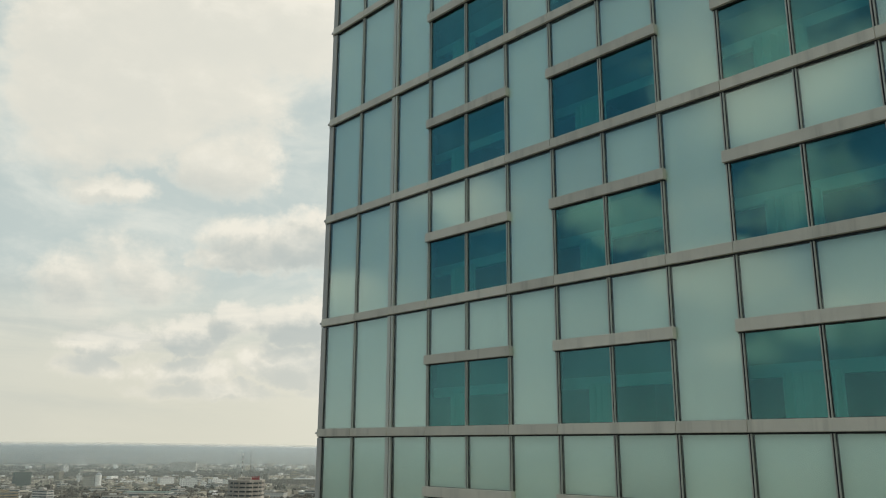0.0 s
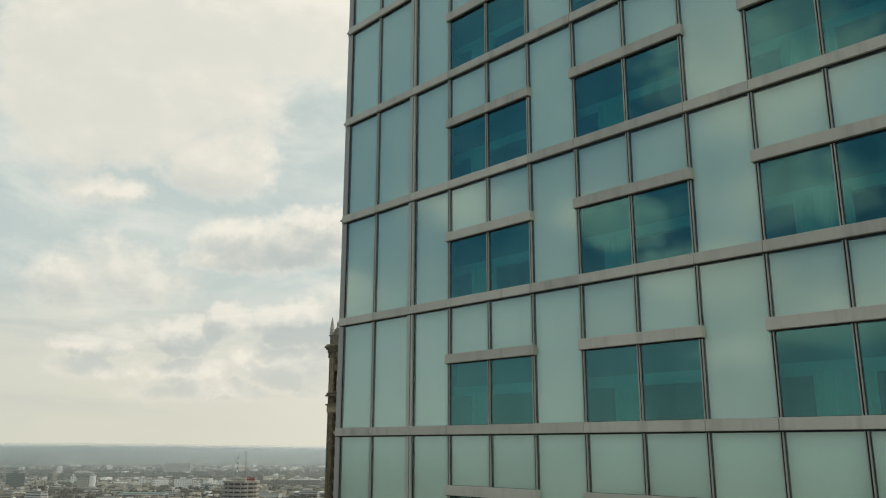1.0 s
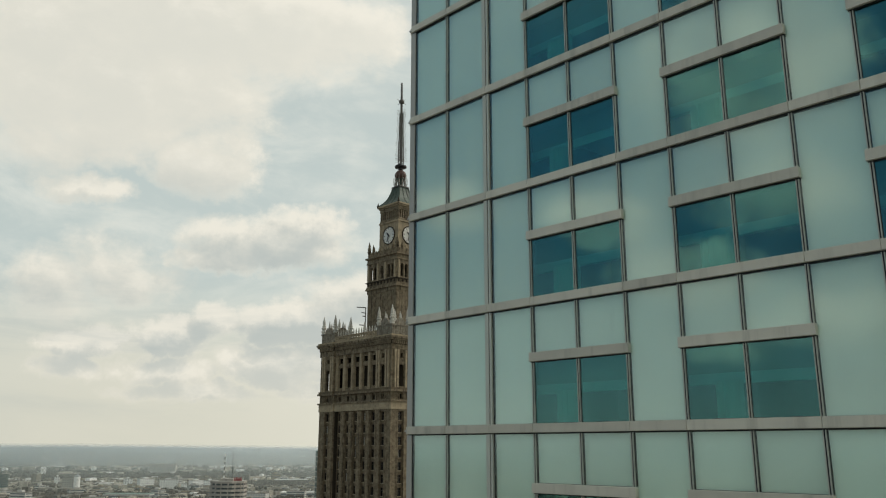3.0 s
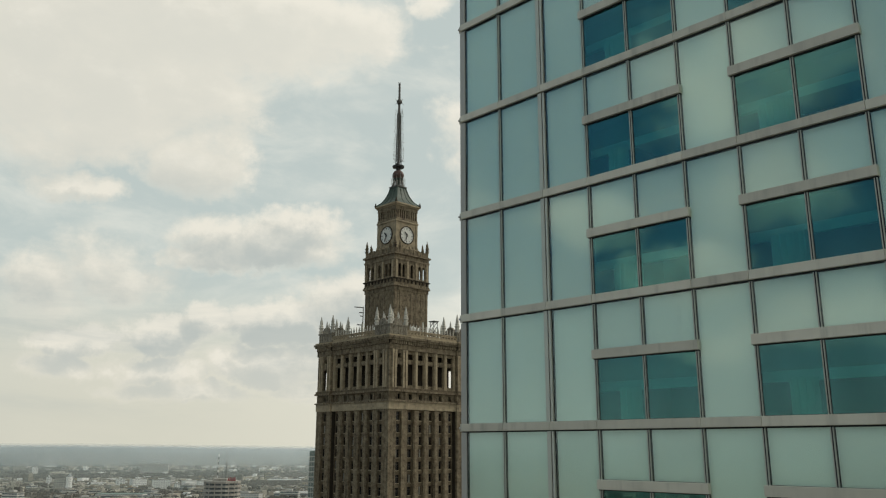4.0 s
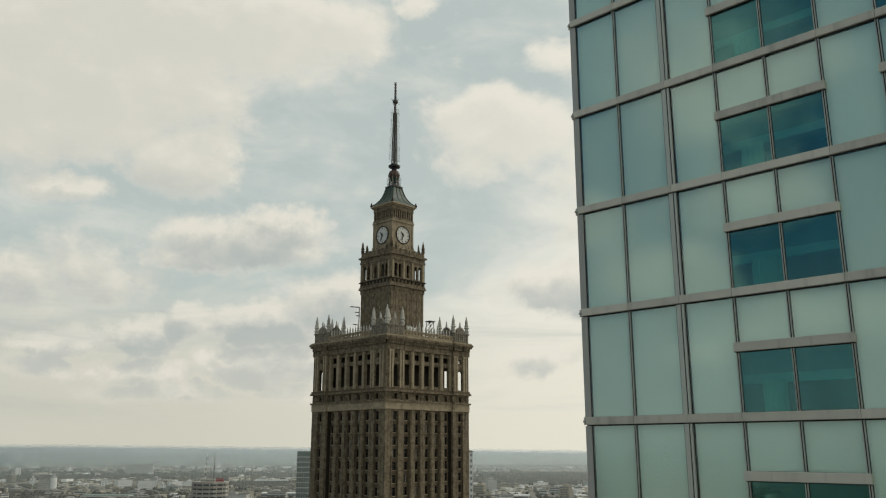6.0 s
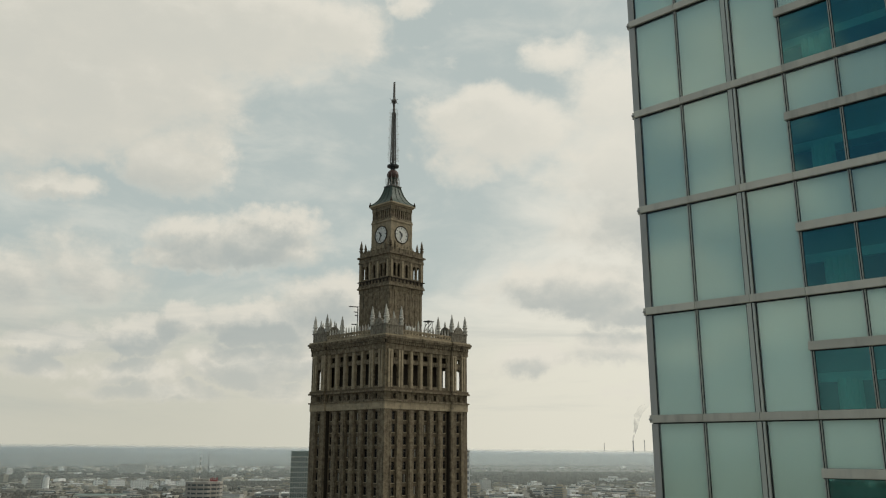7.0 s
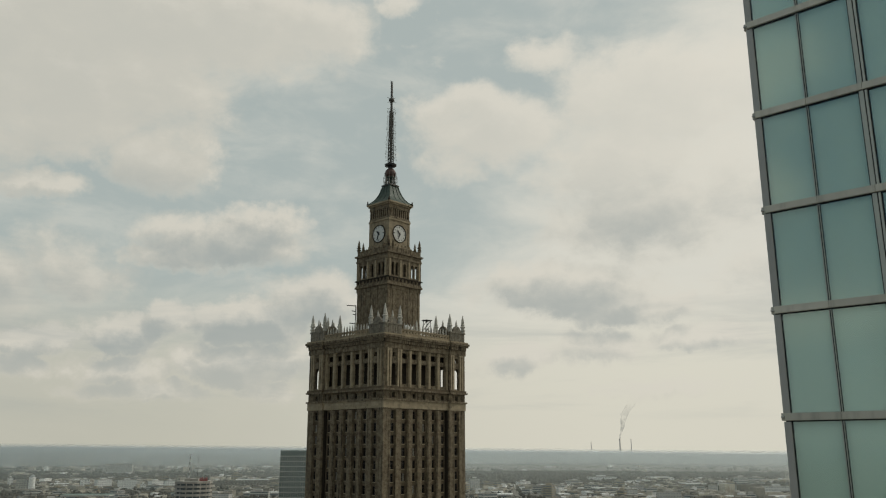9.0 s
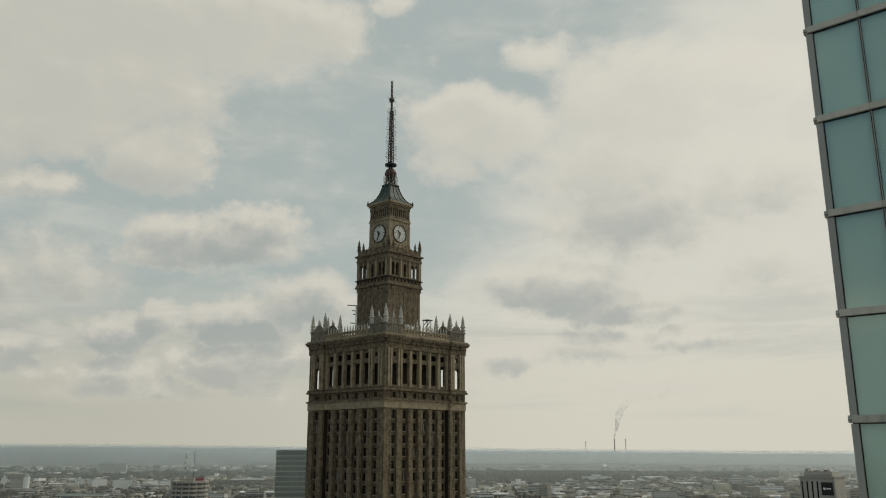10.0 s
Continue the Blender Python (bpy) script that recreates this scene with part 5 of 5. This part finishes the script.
def build_smoke():
    """A thin plume that leans away from the tallest chimney."""
    y = math.sqrt(4880.0 ** 2 - 1303.0 ** 2) - 20
    bm = bmesh.new()
    n, rings = 10, []
    for i in range(36):
        f = i / 35
        c = Vector((1303 + 95 * f ** 1.3 + 14 * math.sin(9 * f) * f, y, 116 + 250 * f ** 0.95))
        ring_ = []
        for k in range(n):
            a = 2 * math.pi * k / n
            d = Vector((math.cos(a), 0.5 * math.sin(a), 0.25 * math.sin(a)))
            r = (3.5 + 34 * f ** 1.1 * (1 - 0.45 * f ** 5)) * (1 + 0.4 * noise.noise(Vector((5 * f * 3, math.cos(a) * 1.3, math.sin(a) * 1.3))))
            ring_.append(bm.verts.new(c + d * r))
        rings.append(ring_)
    for a, b in zip(rings, rings[1:]):
        for k in range(n):
            bm.faces.new((a[k], a[(k + 1) % n], b[(k + 1) % n], b[k]))
    m, T, out = material("pale_smoke")
    at = T.node("ShaderNodeNewGeometry").outputs["Position"]
    z = T.node("ShaderNodeSeparateXYZ", {0: at}).outputs[2]
    puffs = T.step(T.noise(at, 0.022, 3, 0.5)[0], 0.28, 0.62)
    fade = T.m("MULTIPLY", T.m("MULTIPLY", T.m("SUBTRACT", 1.0, T.step(z, 160.0, 350.0)), puffs), 0.3)
    both = T.node("ShaderNodeMixShader", {0: fade, 1: T.node("ShaderNodeBsdfTransparent").outputs[0], 2: T.node("ShaderNodeBsdfTranslucent", {"Color": (0.33, 0.35, 0.36, 1)}).outputs[0]})
    m.node_tree.links.new(both.outputs[0], out.inputs[0])
    tagged(new("smoke_plume", mesh_of("smoke_plume", bm, m)), "thin pale grey smoke drifting from a chimney", "smoke")


build_smoke()


# bare woods: middle and half sizes
WOODS = [(300, 1850, 210, 230), (720, 2110, 380, 190), (330, 2260, 260, 90), (-290, 1720, 100, 130), (-720, 2090, 300, 90), (-220, 2170, 200, 110), (-520, 1960, 130, 60)]


def in_wood(x, y):
    return any(((x - cx) / rx) ** 2 + ((y - cy) / ry) ** 2 < 1 + 0.5 * noise.noise(Vector((x / 60, y / 60, 1.0))) for cx, cy, rx, ry in WOODS)


def in_way(x, y):
    """Keep plots clear of the named buildings."""
    for cx, cy, rr in ((-16, 333, 60), (-231, 955, 45), (-135, 1245, 70), (17, 460, 30), (366, 702, 50), (-773, 1512, 40), (-640, 1518, 34), (8, 30, 60)):
        if (x - cx) ** 2 + (y - cy) ** 2 < rr * rr:
            return True
    for cx, cy, w, h, kind in WEST_HOUSES + EAST_HOUSES:
        if abs(x - cx) < w / 2 + 14 and -45 < y - cy < 40:
            return True
    return False


def thin_town(x, r):
    """Where few houses stand: woods and parks on the west, open hazy land on the east."""
    return 2050 < r < 2850 if x < 0 else r > 2350


# houses that stand out: place, width, height, kind
WEST_HOUSES = [
    (-761, 1711, 9, 16, "w"), (-662, 1702, 32, 6, "h"), (-573, 1586, 15, 17, "w"), (-539, 1584, 28, 17, "w"), (-495, 1580, 31, 16, "w"), (-465, 1577, 8, 9, "w"),
    (-454, 1618, 25, 13, "w"), (-426, 1614, 21, 13, "w"), (-785, 2452, 75, 26, "b"), (-310, 1849, 68, 9, "h"), (-213, 1347, 55, 8, "h"), (-460, 1284, 70, 9, "g"),
    (-1135, 3148, 14, 24, "w"), (-1504, 3399, 20, 19, "w"), (-1358, 3273, 33, 23, "w"), (-332, 1328, 26, 9, "g"), (-272, 1268, 50, 8, "b"),
]
EAST_HOUSES = [
    (444, 1781, 61, 13, "w"), (497, 1723, 20, 8, "h"), (625, 1951, 57, 8, "h"), (263, 1322, 18, 4, "h"), (628, 1354, 38, 12, "w"), (362, 1299, 26, 10, "b"),
    (136, 1467, 16, 21, "b"), (152, 1287, 48, 7, "h"), (365, 1447, 44, 8, "h"), (430, 1480, 25, 9, "b"), (582, 1616, 44, 8, "h"), (591, 1485, 51, 8, "b"),
    (572, 1224, 32, 5, "h"), (415, 1265, 34, 8, "b"), (251, 1644, 33, 9, "w"),
]


def build_houses():
    rng = random.Random(8)
    for x, y, w, h, kind in WEST_HOUSES + EAST_HOUSES:
        z = rise(math.hypot(x, y), x / math.hypot(x, y))
        turn = rng.uniform(24, 55) if kind == "w" and w < 35 else rng.uniform(-14, 14)
        n = max(int(h / 3.2), 1)
        at = pose(x, y + 8, z, 0, 0, turn)
        if kind == "w":
            slab_block("apartment_block", "white rendered apartment block among low roofs", "apartment building", at, w, 12, h, n, M_WHITE, "white blocks", bays=max(int(w / 4), 2), glass=M_FARPANE)
        elif kind == "b":
            slab_block("tenement", "beige rendered tenement block with a grey roof", "apartment building", at, w, 14, h, n, M_CONCRETE, "beige blocks", bays=max(int(w / 4), 2), glass=M_FARPANE)
        elif kind == "h":
            slab_block("low_hall", "low hall with a white flat roof", "hall", at, w, 34, h * 0.7, 1, M_CONCRETE, "low halls", roof_box=False, roof=M_WHITE)
        else:
            slab_block("market_hall", "low hall with a dull green sheet roof", "hall", at, w, 34, h * 0.7, 1, M_CONCRETE, "green halls", roof_box=False, roof=M_GREENROOF)


build_houses()


def build_town():
    rng = random.Random(21)
    # nearer blocks, each a building of its own
    kinds = [("apartment_block", "pale rendered apartment block with rows of windows", "apartment building"),
             ("office_building", "grey flat-roofed office building with window bands", "office building"),
             ("low_hall", "low pale hall with a light flat roof", "hall"),
             ("tenement", "beige tenement house with a dark roof", "house")]
    made = 0
    while made < 200:
        a = rng.uniform(-32, 30)
        r = math.sqrt(rng.uniform(1180 ** 2, 1950 ** 2))
        x, y = r * math.sin(radians(a)), r * math.cos(radians(a))
        if in_way(x, y) or in_wood(x, y):
            continue
        k = rng.choices((0, 1, 2, 3), (4, 3, 3, 4))[0]
        nm, lab, cat = kinds[k]
        w = rng.uniform(12, 30) if k not in (2, 3) else rng.uniform(24, 60) if k == 2 else rng.uniform(9, 17)
        d = rng.uniform(10, 18)
        h = {0: rng.choice((9, 10, 12, 17)), 1: rng.uniform(6, 12), 2: rng.uniform(4, 6), 3: rng.uniform(6, 9)}[k]
        wall = rng.choice((M_CONCRETE, M_CONCRETE, M_STONE_PALE, M_STONE_PALE))
        slab_block(nm, lab, cat, pose(x, y, 0, 0, 0, rng.choice((0, 18, -25, 40, 65)) + rng.uniform(-4, 4)), w, d, h, max(int(h / 3.2), 1), wall, "town blocks", roof_box=k < 2)
        made += 1
    # the rest of the town to the horizon
    verts, faces, slots = [], [], []

    def add(x, y, w, d, h, rot, z, roof):
        c, s = math.cos(rot), math.sin(rot)
        b = len(verts)
        for zz in (z - 4, z + h):
            for px, py in ((-w, -d), (w, -d), (w, d), (-w, d)):
                verts.append((x + (px * c - py * s) / 2, y + (px * s + py * c) / 2, zz))
        for f in ((0, 1, 5, 4), (1, 2, 6, 5), (2, 3, 7, 6), (3, 0, 4, 7)):
            faces.append([b + i for i in f])
            slots.append(2 if roof == 2 else 0)
        faces.append((b + 4, b + 5, b + 6, b + 7))
        slots.append(roof)

    for _ in range(24000):
        side = rng.random()
        a = rng.uniform(-38, 36) if side < 0.42 else rng.uniform(-130, -38) if side < 0.85 else rng.uniform(0, 360)
        r = rng.uniform(1250 ** 1.5, 4450 ** 1.5) ** (1 / 1.5)
        clump = noise.noise(Vector((r * math.sin(radians(a)) / 420, r * math.cos(radians(a)) / 420, 3.0)))
        wood = noise.noise(Vector((r * math.sin(radians(a)) / 1100, r * math.cos(radians(a)) / 190, 8.0)))
        if clump < -0.12 or wood > 0.12 and rng.random() > 0.08:
            continue
        x, y = r * math.sin(radians(a)), r * math.cos(radians(a))
        if in_way(x, y) or in_wood(x, y) or thin_town(x, r) and rng.random() > (0.16 if x < 0 else 0.05):
            continue
        z = rise(r, x / r)
        size = 1.0 if r < 2500 else max(0.12, (EYE_H - z) / r / (EYE_H / r))
        tall = rng.random() < (0.1 if r > 2800 and x < 0 else 0.045)
        w, d = rng.uniform(8, 26) if rng.random() < 0.85 else rng.uniform(26, 60), rng.uniform(7, 15)
        h = rng.uniform(11, 22) if tall and r < 3900 else rng.uniform(3.0, 8)
        if r > 4300:
            h *= 0.4
        bright = r > 1900 and rng.random() < (0.35 if tall else 0.04)
        if bright and not tall:
            w, h = rng.uniform(8, 30), h * 1.5
        add(x, y, w * (size ** 0.3), d * (size ** 0.3), h * (size ** 0.6), rng.uniform(0, math.pi), z, 2 if bright else 1)
    # sheds, wings and rear buildings between the nearer blocks
    for _ in range(9000):
        a, r = rng.uniform(-33, 33), math.sqrt(rng.uniform(1120 ** 2, 2150 ** 2))
        x, y = r * math.sin(radians(a)), r * math.cos(radians(a))
        if noise.noise(Vector((x / 130, y / 210, 5.0))) < -0.12 or in_way(x, y) or in_wood(x, y):
            continue
        bright = rng.random() < (0.16 if x > 0 else 0.07)
        add(x, y, rng.uniform(5, 17), rng.uniform(5, 11), rng.uniform(2.5, 8), rng.choice((0.0, 0.3, 0.75, 1.2)) + rng.uniform(-0.08, 0.08), 0.0, 2 if bright else 1)
    me = bpy.data.meshes.new("distant_town")
    me.from_pydata(verts, [], faces)
    me.materials.append(M_CITY)
    me.materials.append(M_ROOF)
    me.materials.append(M_WHITE)
    me.polygons.foreach_set("material_index", slots)
    tagged(new("distant_town", me), "pale low town blocks spread out to the hazy horizon", "town", kind="stuff")

    # bare woods and street trees: small ragged crowns
    verts, faces = [], []
    base = [(0, 0, 1), (0.9, 0, 0.45), (0.28, 0.86, 0.4), (-0.73, 0.53, 0.45), (-0.73, -0.53, 0.35), (0.28, -0.86, 0.5), (0.5, 0.36, -0.2), (-0.2, 0.6, -0.25), (-0.6, 0, -0.2), (-0.2, -0.6, -0.25), (0.5, -0.4, -0.2)]
    tri = [(0, 1, 2), (0, 2, 3), (0, 3, 4), (0, 4, 5), (0, 5, 1), (1, 6, 2), (2, 6, 7), (2, 7, 3), (3, 7, 8), (3, 8, 4), (4, 8, 9), (4, 9, 5), (5, 9, 10), (5, 10, 1), (1, 10, 6)]
    for _ in range(150000):
        if rng.random() < 0.25:
            cx, cy, rx, ry = rng.choice(WOODS)
            x, y = cx + rng.uniform(-1.2, 1.2) * rx, cy + rng.uniform(-1.2, 1.2) * ry
            if not in_wood(x, y):
                continue
            r = math.hypot(x, y)
        else:
            a = rng.uniform(-40, 38) if rng.random() < 0.8 else rng.uniform(0, 360)
            r = math.sqrt(rng.uniform(1200 ** 2, 4300 ** 2))
            x, y = r * math.sin(radians(a)), r * math.cos(radians(a))
        wood = noise.noise(Vector((x / 1100, y / 190, 8.0)))
        if wood < 0.08 and rng.random() > (0.5 if x < 0 and thin_town(x, r) else 0.07) and not in_wood(x, y) or in_way(x, y) or x > 0 and r > 2400 and rng.random() > 0.12:
            continue
        z, s = rise(r, x / r), rng.uniform(2.4, 5.2) * (0.7 if r > 2500 else 1.5 if x > 0 and in_wood(x, y) else 1.0)
        b = len(verts)
        for px, py, pz in base:
            verts.append((x + s * px * rng.uniform(0.6, 1.3), y + s * py * rng.uniform(0.6, 1.3), z + s * 0.55 + s * pz * rng.uniform(0.7, 1.3)))
        faces.extend([[b + i for i in f] for f in tri])
    me = bpy.data.meshes.new("winter_trees")
    me.from_pydata(verts, [], faces)
    me.materials.append(M_TREES)
    tagged(new("winter_trees", me), "brown leafless tree crowns in woods between the blocks", "trees", kind="stuff")


build_town()
